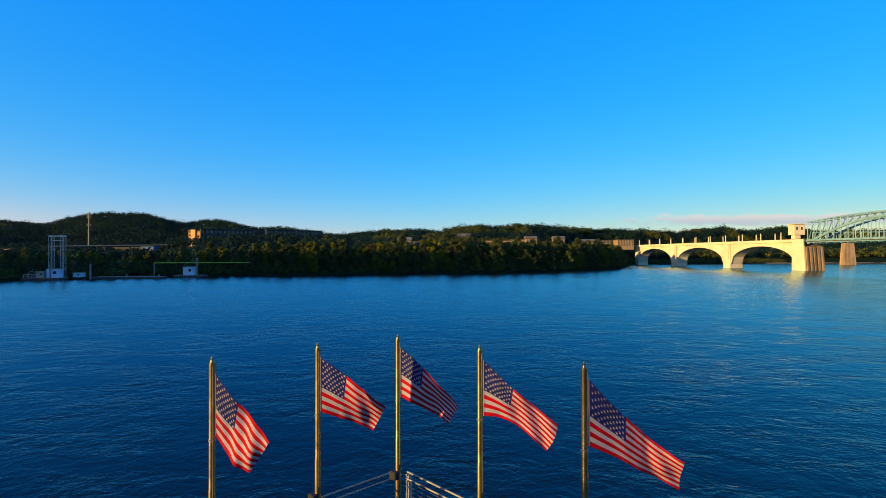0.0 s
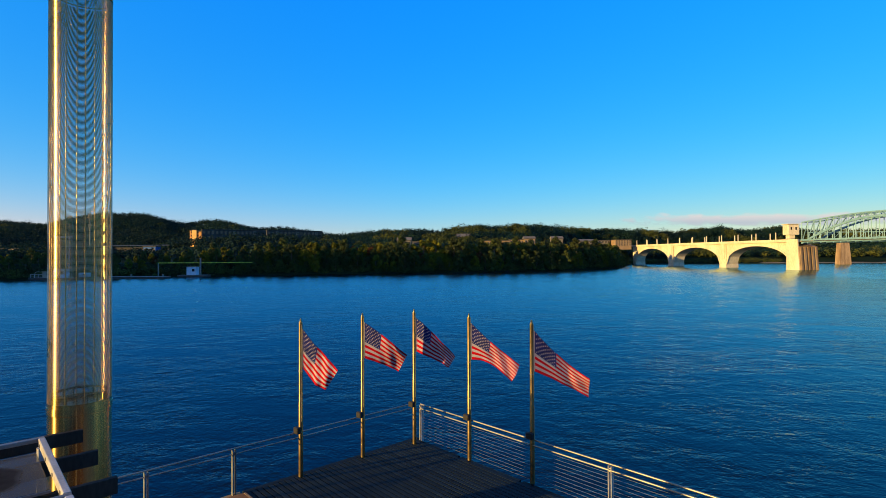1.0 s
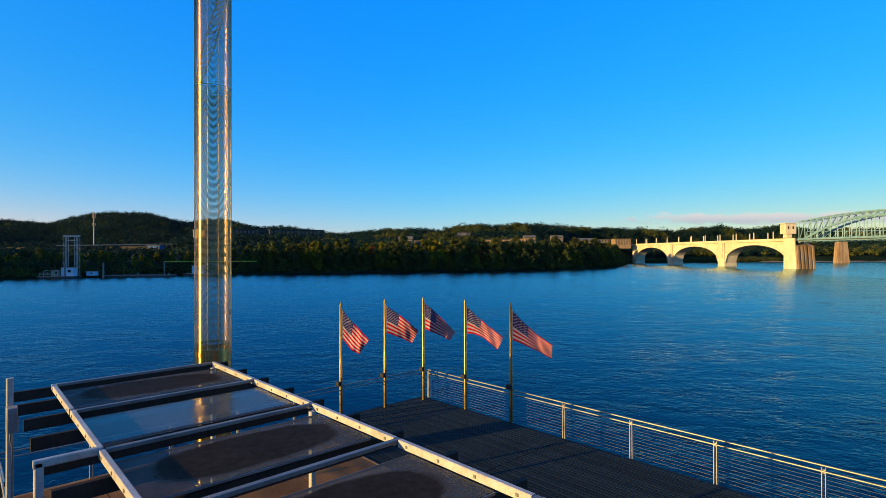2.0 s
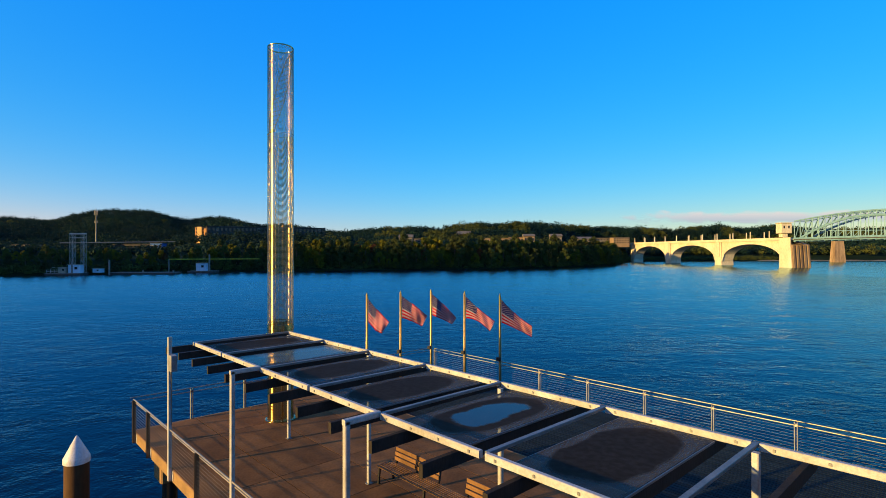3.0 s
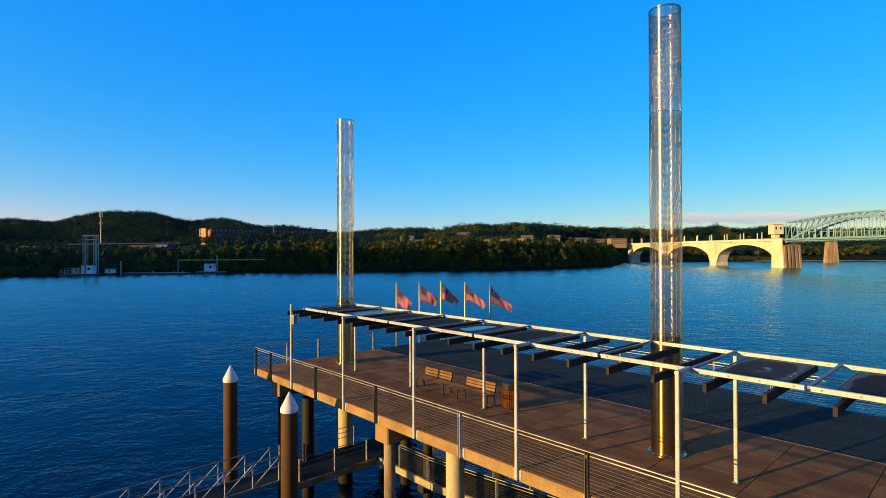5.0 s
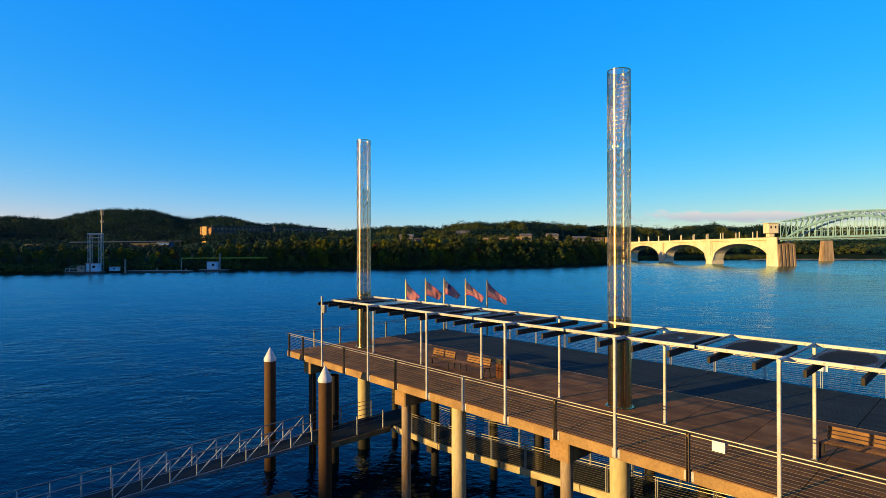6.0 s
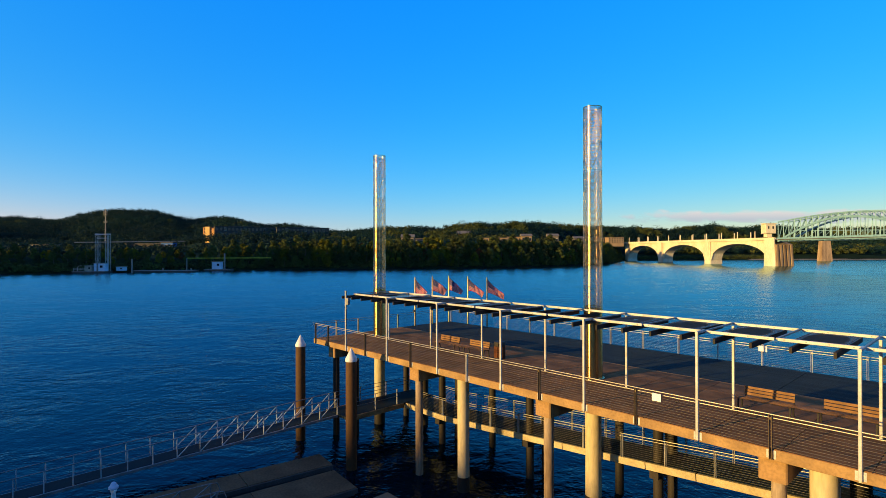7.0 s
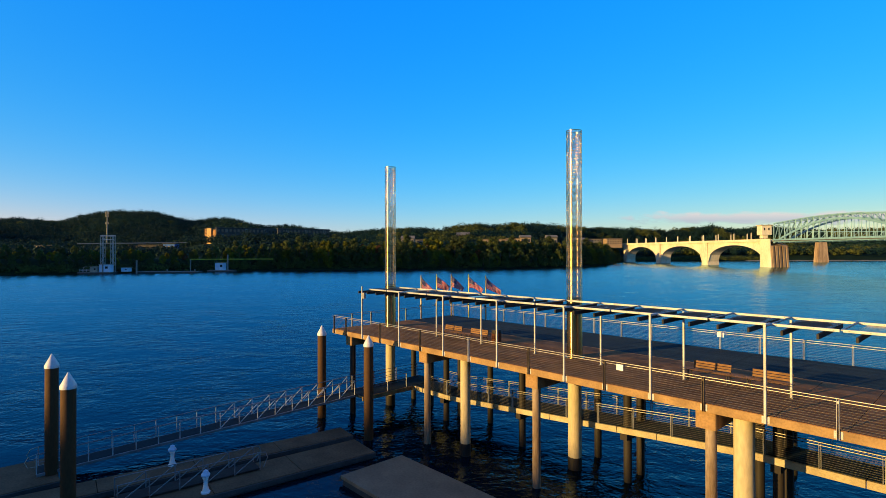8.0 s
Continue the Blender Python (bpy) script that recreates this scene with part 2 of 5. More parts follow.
WALL_TAN = mat("tan_plaster", (0.27, 0.19, 0.115), 0.8, vary=(0.19, 0.135, 0.08), scale=0.2, fine=3, bump=0.1)
ROOF = mat("dark_roof", (0.10, 0.09, 0.085), 0.8, scale=0.3, fine=3, bump=0.1)
GLASS_DARK = mat("dark_window_glass", (0.02, 0.022, 0.026), 0.12, 0.0, scale=1, fine=4, bump=0)
BLUE_BOX = mat("pale_blue_cabin_paint", (0.45, 0.58, 0.70), 0.5, vary=(0.36, 0.47, 0.58), scale=0.5, fine=5, bump=0.05)
BLUE_TARP = mat("blue_sheeting", (0.04, 0.14, 0.42), 0.6, scale=0.5, fine=5, bump=0.1)
BOOM = mat("yellow_green_painted_steel", (0.62, 0.56, 0.06), 0.5, scale=1, fine=6, bump=0.05)


def water_mat():
    m = bpy.data.materials.new("river_water")
    m.use_nodes = True
    n, l = m.node_tree.nodes, m.node_tree.links
    n.remove(n["Principled BSDF"])
    depth, gleam, facing, b = n.new("ShaderNodeBsdfDiffuse"), n.new("ShaderNodeBsdfGlossy"), n.new("ShaderNodeFresnel"), n.new("ShaderNodeMixShader")
    depth.inputs["Color"].default_value = (0.0008, 0.0062, 0.0125, 1)
    gleam.inputs["Color"].default_value = (0.68, 0.94, 1.0, 1)
    facing.inputs["IOR"].default_value = 1.27
    l.new(facing.outputs[0], b.inputs[0])
    l.new(depth.outputs[0], b.inputs[1])
    l.new(gleam.outputs[0], b.inputs[2])
    l.new(b.outputs[0], n["Material Output"].inputs["Surface"])
    tc = n.new("ShaderNodeTexCoord")

    def waves(scale, turn, stretch, detail):
        mp = n.new("ShaderNodeMapping")
        mp.vector_type = "TEXTURE"
        mp.inputs["Rotation"].default_value = (0, 0, radians(turn))
        mp.inputs["Scale"].default_value = (1 / scale, 1 / (scale * stretch), 1 / scale)
        l.new(tc.outputs["Object"], mp.inputs[0])
        t = n.new("ShaderNodeTexNoise")
        t.inputs["Scale"].default_value = 1.0
        t.inputs["Detail"].default_value = detail
        t.inputs["Roughness"].default_value = 0.62
        t.inputs["Distortion"].default_value = 0.4
        l.new(mp.outputs[0], t.inputs["Vector"])
        return t.outputs[0]

    swell, chop, ripple, calm = waves(0.28, 52, 1.25, 4), waves(0.9, 38, 1.35, 3), waves(3.0, 56, 1.4, 3), waves(0.1, 50, 1.6, 8)
    a = n.new("ShaderNodeMath"); a.operation = "MULTIPLY_ADD"; a.inputs[1].default_value = 2.6
    l.new(swell, a.inputs[0]); l.new(chop, a.inputs[2])
    c = n.new("ShaderNodeMath"); c.operation = "MULTIPLY_ADD"; c.inputs[1].default_value = 0.22
    l.new(ripple, c.inputs[0]); l.new(a.outputs[0], c.inputs[2])
    patch = n.new("ShaderNodeMapRange")
    patch.inputs[1].default_value, patch.inputs[2].default_value = 0.35, 0.65
    patch.inputs[3].default_value, patch.inputs[4].default_value = 0.40, 1.60
    l.new(calm, patch.inputs[0])
    gloss = n.new("ShaderNodeMapRange")
    gloss.inputs[1].default_value, gloss.inputs[2].default_value = 0.35, 0.65
    gloss.inputs[3].default_value, gloss.inputs[4].default_value = 0.04, 0.10
    l.new(calm, gloss.inputs[0])
    l.new(gloss.outputs[0], gleam.inputs["Roughness"])
    # chop fades away from the origin, tuned to suit the camera's view
    away = n.new("ShaderNodeVectorMath"); away.operation = "LENGTH"
    l.new(tc.outputs["Object"], away.inputs[0])
    fall = n.new("ShaderNodeMapRange")
    fall.inputs[1].default_value, fall.inputs[2].default_value = 20, 110
    fall.inputs[3].default_value, fall.inputs[4].default_value = 0.35, 0.17
    l.new(away.outputs["Value"], fall.inputs[0])
    chopped = n.new("ShaderNodeMath"); chopped.operation = "MULTIPLY"
    l.new(patch.outputs[0], chopped.inputs[0]); l.new(fall.outputs[0], chopped.inputs[1])
    bp = n.new("ShaderNodeBump")
    bp.inputs["Distance"].default_value = 0.25
    l.new(chopped.outputs[0], bp.inputs["Strength"])
    l.new(c.outputs[0], bp.inputs["Height"])
    # normals tilt towards the camera's side so that reflections fit its view
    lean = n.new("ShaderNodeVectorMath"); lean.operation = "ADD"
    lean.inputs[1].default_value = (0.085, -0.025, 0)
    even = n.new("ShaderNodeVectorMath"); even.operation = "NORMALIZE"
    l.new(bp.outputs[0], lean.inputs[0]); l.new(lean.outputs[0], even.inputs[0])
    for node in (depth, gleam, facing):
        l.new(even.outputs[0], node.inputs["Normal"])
    return m


WATER = water_mat()


def panel_mat(name, soiled, puddle, shine=0.16, rough=0.6):
    """Frosted roof sheet with a hollow in its middle, soiled by so much and with a puddle of that reach; shine and rough where it is clean."""
    m = mat(name, (0.15, 0.14, 0.125), 0.6, vary=(0.10, 0.092, 0.08), scale=1.5, fine=18, bump=0.05, coord="Object")
    n, l = m.node_tree.nodes, m.node_tree.links
    b = n["Principled BSDF"]
    tc, info = n.new("ShaderNodeTexCoord"), n.new("ShaderNodeObjectInfo")
    sep = n.new("ShaderNodeSeparateXYZ")
    l.new(tc.outputs["Object"], sep.inputs[0])

    def math_node(op, *vals):
        k = n.new("ShaderNodeMath"); k.operation = op
        for i, v in enumerate(vals):
            if isinstance(v, (int, float)):
                k.inputs[i].default_value = v
            else:
                l.new(v, k.inputs[i])
        return k.outputs[0]

    ex = math_node("POWER", math_node("ABSOLUTE", math_node("DIVIDE", sep.outputs[0], 0.58)), 2.6)
    ey = math_node("POWER", math_node("ABSOLUTE", math_node("DIVIDE", sep.outputs[1], 1.18)), 2.6)
    ns = n.new("ShaderNodeTexNoise"); ns.inputs["Scale"].default_value = 2.2; ns.inputs["Detail"].default_value = 5
    shift = n.new("ShaderNodeVectorMath"); shift.operation = "ADD"
    l.new(tc.outputs["Object"], shift.inputs[0])
    mul = n.new("ShaderNodeVectorMath"); mul.operation = "SCALE"; mul.inputs[0].default_value = (37, 19, 11)
    l.new(info.outputs["Random"], mul.inputs["Scale"])
    l.new(mul.outputs[0], shift.inputs[1]); l.new(shift.outputs[0], ns.inputs["Vector"])
    r = math_node("ADD", math_node("ADD", ex, ey), math_node("MULTIPLY", math_node("SUBTRACT", ns.outputs[0], 0.5), 0.75))
    mask = n.new("ShaderNodeMapRange"); mask.inputs[1].default_value, mask.inputs[2].default_value = 1.15, 0.8
    l.new(r, mask.inputs[0])
    dirt = n.new("ShaderNodeTexNoise"); dirt.inputs["Scale"].default_value = 9.0; dirt.inputs["Detail"].default_value = 6
    l.new(shift.outputs[0], dirt.inputs["Vector"])
    grit = n.new("ShaderNodeMapRange"); grit.inputs[1].default_value, grit.inputs[2].default_value = 0.35, 0.62
    grit.inputs[3].default_value, grit.inputs[4].default_value = 0.92, 1.0
    l.new(dirt.outputs[0], grit.inputs[0])
    amount = math_node("MULTIPLY", math_node("MULTIPLY", mask.outputs[0], grit.outputs[0]), soiled)
    wet = n.new("ShaderNodeMapRange"); wet.inputs[1].default_value, wet.inputs[2].default_value = puddle, puddle - 0.13
    l.new(r, wet.inputs[0])
    wet_on = wet.outputs[0]
    mix = n.new("ShaderNodeMix"); mix.data_type = "RGBA"
    l.new(amount, mix.inputs[0])
    l.new(b.inputs["Base Color"].links[0].from_socket, mix.inputs[6])
    mix.inputs[7].default_value = (0.016, 0.011, 0.007, 1)
    l.new(mix.outputs[2], b.inputs["Base Color"])
    sp = n.new("ShaderNodeMix"); sp.data_type = "FLOAT"
    l.new(math_node("SUBTRACT", amount, wet_on), sp.inputs[0]); sp.inputs[2].default_value, sp.inputs[3].default_value = shine, 0.01
    l.new(sp.outputs[0], b.inputs["Specular IOR Level"])
    rm = n.new("ShaderNodeMix"); rm.data_type = "FLOAT"
    l.new(wet_on, rm.inputs[0]); rm.inputs[2].default_value, rm.inputs[3].default_value = rough, 0.04
    l.new(rm.outputs[0], b.inputs["Roughness"])
    # clear plastic between the soiled parts
    clear, pane = n.new("ShaderNodeBsdfTransparent"), n.new("ShaderNodeMixShader")
    clear.inputs[0].default_value = (0.80, 0.86, 0.88, 1)
    l.new(math_node("MULTIPLY", math_node("SUBTRACT", 1.0, math_node("MAXIMUM", amount, wet_on)), 0.55), pane.inputs[0])
    l.new(b.outputs[0], pane.inputs[1])
    l.new(clear.outputs[0], pane.inputs[2])
    l.new(pane.outputs[0], n["Material Output"].inputs["Surface"])
    return m


PANELS = {"soiled": panel_mat("soiled_roof_sheet", 0.96, -1.0), "clean": panel_mat("clean_roof_sheet", 0.16, -1.0, 0.6, 0.16),
          "wet": panel_mat("wet_roof_sheet", 0.95, 0.34), "damp": panel_mat("damp_roof_sheet", 0.85, 0.02)}


# ---- mesh helpers ----
class Build:
    """Collects faces and turns them into one mesh."""

    def __init__(self):
        self.v, self.f, self.mi, self.smooth = [], [], [], []
        self.crease = 80

    def add(self, verts, faces, mi=0, smooth=False):
        o = len(self.v)
        self.v.extend(tuple(p) for p in verts)
        self.f.extend(tuple(i + o for i in f) for f in faces)
        self.mi.extend([mi] * len(faces))
        self.smooth.extend([smooth] * len(faces))
        return self

    def bar(self, p0, p1, w, h, cham=0.12, up=(0, 0, 1), mi=0):
        """A straight bar of section w by h (h along up) with its long edges broken."""
        p0, p1 = Vector(p0), Vector(p1)
        d = (p1 - p0).normalized()
        upv = Vector(up)
        if abs(d.dot(upv)) > 0.98:
            upv = Vector((0, 1, 0))
        s = d.cross(upv).normalized()
        u = s.cross(d).normalized()
        c = cham * min(w, h)
        a, b = w / 2, h / 2
        prof = [(-a + c, -b), (a - c, -b), (a, -b + c), (a, b - c), (a - c, b), (-a + c, b), (-a, b - c), (-a, -b + c)]
        vs = [p + s * x + u * y for p in (p0, p1) for x, y in prof]
        fs = [(i, (i + 1) % 8, 8 + (i + 1) % 8, 8 + i) for i in range(8)] + [tuple(range(7, -1, -1)), tuple(range(8, 16))]
        return self.add(vs, fs, mi)

    def box(self, c, size, cham=0.06, mi=0):
        """An upright block with its upright edges and top edge broken."""
        x, y, z = c
        sx, sy, sz = (k / 2 for k in size)
        k = cham * min(size)
        ring = lambda e, zz: [(x - sx + e, y - sy, zz), (x + sx - e, y - sy, zz), (x + sx, y - sy + e, zz), (x + sx, y + sy - e, zz),
                              (x + sx - e, y + sy, zz), (x - sx + e, y + sy, zz), (x - sx, y + sy - e, zz), (x - sx, y - sy + e, zz)]
        top = [(x + (p[0] - x) * (1 - k / sx), y + (p[1] - y) * (1 - k / sy), z + sz) for p in ring(k, 0)]
        vs = ring(k, z - sz) + ring(k, z + sz - k) + top
        fs = [tuple(range(7, -1, -1)), tuple(range(16, 24))]
        fs += [(r + i, r + (i + 1) % 8, r + 8 + (i + 1) % 8, r + 8 + i) for r in (0, 8) for i in range(8)]
        return self.add(vs, fs, mi)

    def tube(self, pts, r, n=10, mi=0, caps=True, smooth=True):
        """A round rod along points; r is one radius or one for each point."""
        pts = [Vector(p) for p in pts]
        rs = r if isinstance(r, (list, tuple)) else [r] * len(pts)
        vs, s = [], None
        for i, p in enumerate(pts):
            d = (pts[min(i + 1, len(pts) - 1)] - pts[max(i - 1, 0)]).normalized()
            if s is None:
                s = d.orthogonal().normalized()
            s = (s - d * s.dot(d)).normalized()
            t = d.cross(s)
            vs += [p + (s * math.cos(2 * math.pi * k / n) + t * math.sin(2 * math.pi * k / n)) * rs[i] for k in range(n)]
        fs = [(i * n + k, i * n + (k + 1) % n, (i + 1) * n + (k + 1) % n, (i + 1) * n + k) for i in range(len(pts) - 1) for k in range(n)]
        if caps:
            m = (len(pts) - 1) * n
            fs += [tuple(range(n - 1, -1, -1)), tuple(range(m, m + n))]
        return self.add(vs, fs, mi, smooth)

    def lathe(self, c, prof, n=24, mi=0):
        """A turned form about the upright line through c; prof: (radius, height) from below upwards."""
        x, y, z = c
        vs = [(x + r * math.cos(2 * math.pi * k / n), y + r * math.sin(2 * math.pi * k / n), z + h) for r, h in prof for k in range(n)]
        self.crease = 35
        m = (len(prof) - 1) * n
        fs = [(i + k, i + (k + 1) % n, i + n + (k + 1) % n, i + n + k) for i in range(0, m, n) for k in range(n)]
        return self.add(vs, fs + ([] if prof[0] == prof[-1] else [tuple(range(n - 1, -1, -1)), tuple(range(m, m + n))]), mi, True)

    def mesh(self, name, mats, flat=False):
        me = bpy.data.meshes.new(name)
        me.from_pydata(self.v, [], self.f)
        for m in mats if isinstance(mats, (list, tuple)) else [mats]:
            me.materials.append(m)
        me.polygons.foreach_set("material_index", self.mi)
        me.polygons.foreach_set("use_smooth", self.smooth)
        me.update()
        if any(self.smooth) and not flat:
            me.set_sharp_from_angle(angle=radians(self.crease))
        return me


def part(name, b, material, parent=None, label=""):
    """Links one mesh as an object under a thing or a part."""
    me = b if isinstance(b, bpy.types.Mesh) else b.mesh(name, material)
    ob = new(name, me)
    if parent is not None:
        ob.parent = parent
    return tagged(ob, label) if label else ob


def thing(name, label, category, at=(0, 0, 0), turn=0, group="", kind=""):
    """The Empty at a thing's base."""
    ob = new(name)
    ob.empty_display_size = 0.2
    ob.matrix_world = pose(*at, 0, 0, turn)
    return tagged(ob, label, category, group, kind)


def solid(name, b, material, label, category, at=(0, 0, 0), turn=0, group="", kind=""):
    """A thing of a single mesh."""
    ob = new(name, b.mesh(name, material))
    ob.matrix_world = pose(*at, 0, 0, turn)
    return tagged(ob, label, category, group, kind)

# ---- pier ----
BAY = 2.186          # rail post spacing
X0 = 3.883           # first pergola post
LEN = 47.6           # pier length
WIDE = 13.13         # pier width
EDGE = 7.72          # line between paving and boards
WATER_Z = -6.35
FLOAT_Z = -5.95

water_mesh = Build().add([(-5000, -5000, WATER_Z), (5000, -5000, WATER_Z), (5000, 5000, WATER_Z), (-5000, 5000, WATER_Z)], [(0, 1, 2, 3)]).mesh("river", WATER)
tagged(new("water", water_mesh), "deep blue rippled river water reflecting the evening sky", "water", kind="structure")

# deck: bedding slab, edge beams, caps and piles
deck = solid("pier_deck", Build().box((LEN / 2 - 0.15, WIDE / 2, -0.2), (LEN - 0.1, WIDE - 0.3, 0.22), 0.05), CAP,
             "long river pier deck, brown concrete paving beside dark steel grating", "pier deck", kind="structure")
edge_xs = [-0.3] + [1.697 + BAY * i for i in range(22)]
for a, b in zip(edge_xs, edge_xs[1:]):
    for y in (0.17, WIDE - 0.1):
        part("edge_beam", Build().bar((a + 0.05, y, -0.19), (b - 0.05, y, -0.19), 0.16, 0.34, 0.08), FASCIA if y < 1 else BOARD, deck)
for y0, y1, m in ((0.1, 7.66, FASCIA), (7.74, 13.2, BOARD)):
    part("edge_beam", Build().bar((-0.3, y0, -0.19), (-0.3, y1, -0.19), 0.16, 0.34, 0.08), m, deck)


def pile(name, x, y, r, top, material, label, cat):
    prof = [(r, -10.5 - top)]
    for i in range(9):
        h = -10 - top + (10 + 0) * i / 8
        prof.append((r * (1 + 0.02 * math.sin(i * 2.1 + x)), h))
    prof[-1] = (r, 0.0)
    return solid(name, Build().lathe((0, 0, 0), prof, 20), material, label, cat, (x, y, top), group="pier piles")


for k in range(6):
    x = 1.75 + 8.75 * k
    cap = Build().box((0, WIDE / 2 + 0.1, -0.73), (0.80, WIDE - 0.4, 0.72), 0.06)
    solid("cap_beam", cap, CAP, "stained concrete cap beam carrying the pier deck", "beam", (x - 0.1, 0.0, 0), group="cap beams")
    for y in (0.62, 6.7, 12.4):
        # piles behind the front row have their shade in the black colour
        pile("timber_column", x, y, 0.215, -1.08, PILE_WOOD if y < 1 and k else PILE_SHADE_ALGAE, "weathered brown pile under a concrete cap beam", "column")
for k, (x, y, r) in enumerate(((1.85, 4.16, 0.38), (13.6, 1.0, 0.31), (19.28, 4.16, 0.38), (29.1, 1.0, 0.38), (44.5, 1.0, 0.38))):
    white = pile("concrete_column", x, y, r, -0.32, PILE_WHITE, "pale jacketed round pile with a dark tide mark", "column")
    part("tide_mark", Build().lathe((0, 0, 0), [(r + 0.011, -6.6), (r + 0.012, -5.35), (r + 0.0095, -5.22 - 0.05 * (k % 3))], 20), PILE_SHADE_ALGAE, white, "dark green-black growth at the waterline")


# railings
def rail_post(b, x, y, ax):
    """Twin flat plates with a gap, as seen along the rail."""
    for s in (-0.035, 0.035):
        o = (s, 0) if ax == "x" else (0, s)
        w, h = (0.014, 0.10) if ax == "x" else (0.10, 0.014)
        b.box((x + o[0], y + o[1], 0.36), (w, h, 1.36), 0.1)
    b.box((x, y, 0.95), (0.06, 0.06, 0.08), 0.1)
    return b


def foot(b, x, y, s):
    for d in (-0.09, 0.09):
        b.box((x + d, y + s * 0.092, -0.17), (0.085, 0.025, 0.26), 0.1)
        for z in (-0.25, -0.1):
            b.box((x + d, y + s * 0.108, z), (0.03, 0.014, 0.03), 0.2)
    return b


def railing(name, label, posts, y, x0, x1, side=-1):
    rl = thing(name, label, "railing", group="pier railings")
    for x in posts:
        # two front posts get the sunlit pale colour, the others the shaded one
        p = part("post", rail_post(Build(), x, y, "x"), POST_SHADED if side < 0 and x not in (mids[3], mids[7]) else PAINT_STEEL, rl)
        part("bracket", foot(Build(), x, y - side * 0.15, side), PAINT_STEEL, p)
    part("top_rail", Build().tube([(x0, y, 1.07), (x1, y, 1.07)], 0.021, 10), STEEL, rl, "round steel handrail")
    part("mid_rail", Build().tube([(x0, y - side * 0.05, 0.955), (x1, y - side * 0.05, 0.955)], 0.02, 10), STEEL, rl)
    for i in range(10):
        z = 0.07 + 0.088 * i
        part("cable", Build().tube([(x0, y, z), (x1, y, z)], 0.0045 if side < 0 else 0.0036, 5), CABLE, rl)
    return rl


mids = [1.697 + 2 * BAY * i for i in range(11)]
fronts = [X0 + 2 * BAY * i for i in range(11)]
railing("railing", "steel pier railing with doubled handrail and tight horizontal cables", [0.0] + mids, 0.03, -0.05, LEN - 0.3)
rear_posts = [-0.05] + [6.3 + 2.208 * i for i in range(19)]
railing("railing", "steel river-side railing with tight horizontal cables", rear_posts, WIDE, -0.1, LEN - 0.3, side=1)
end_rail = thing("railing", "plain end railing of posts and two thin handrails", "railing", group="pier railings")
for y in (1.88, 3.76, 5.64, 7.5):
    part("post", rail_post(Build(), -0.3, y, "y"), DULL_STEEL, end_rail)
for z, r in ((1.07, 0.02), (0.94, 0.016)):
    part("handrail", Build().tube([(-0.3, 0.0, z), (-0.3, WIDE, z)], r, 8), STEEL, end_rail)


def rail_sign(x, y, w, h):
    s = thing("notice_board", "blank-looking white notice board fixed to the pier railing", "sign", (x, y, 0.88))
    part("board", Build().box((0, 0, 0), (w, 0.02, h), 0.05), SIGN, s)
    for dx in (-w * 0.35, w * 0.35):
        part("clip", Build().box((dx, 0.02, 0.1), (0.05, 0.03, 0.09), 0.1), DULL_STEEL, s)


rail_sign(24.38, -0.06, 0.32, 0.27)
rail_sign(24.0, WIDE - 0.06, 0.40, 0.29)


# pergola
TOP = 3.36
YF, YR = 0.64, 3.46
pergola = thing("pergola", "long steel and timber pergola with dark rafters and frosted roof sheets", "pergola")
for k, x in enumerate(fronts):
    if k:
        p = part("front_post", Build().bar((x, 0.04, -0.3), (x, 0.04, TOP - 0.02), 0.09, 0.09, 0.15), PAINT_STEEL, pergola)
        part("post_foot", foot(Build(), x, 0.18, -1), PAINT_STEEL, p)
        part("arm", Build().bar((x, -0.01, TOP - 0.03), (x, YF, TOP - 0.03), 0.09, 0.09, 0.15), PAINT_STEEL, pergola)
    q = part("rear_post", Build().bar((x, YR, 0.0), (x, YR, TOP - 0.14), 0.09, 0.09, 0.15), PAINT_STEEL, pergola)
    part("base_plate", Build().box((x, YR, 0.008), (0.15, 0.15, 0.016), 0.2), DULL_STEEL, q)
bolt_mesh = Build().box((0, 0, 0), (0.035, 0.016, 0.035), 0.2).mesh("bolt", DULL_STEEL)
for a in range(21):
    xa = X0 + BAY * a + 0.02
    xb = xa + BAY - 0.04
    for y in (YF, YR):
        bm = part("long_beam", Build().bar((xa + 0.03, y, TOP - 0.055), (xb - 0.03, y, TOP - 0.055), 0.07, 0.10, 0.12), PAINT_STEEL, pergola)
        for j in range(4):
            part("bolt", bolt_mesh, None, bm).location = (xa + 0.2 + j * 0.58, y - 0.037, TOP - 0.055)
    part("cross_bar", Build().bar((xa - 0.02, YF + 0.05, TOP - 0.045), (xa - 0.02, YR + 0.03, TOP - 0.035), 0.075, 0.05, 0.12), DULL_STEEL, pergola)
k = 0
while 3.31 + 1.093 * k < LEN - 1:
    x = 3.31 + 1.093 * k
    part("rafter", Build().bar((x, 0.10, TOP - 0.27), (x, 3.98, TOP - 0.25), 0.075, 0.18, 0.05), RAFTER, pergola)
    k += 1
roof_sheets = {k: Build().box((0, 0, 0), (1.36, 2.66, 0.02), 0.2).mesh("roof_sheet", m) for k, m in PANELS.items()}
rim_mesh = Build().bar((0, -1.33, 0), (0, 1.33, 0), 0.014, 0.03).mesh("sheet_rim", DULL_STEEL)
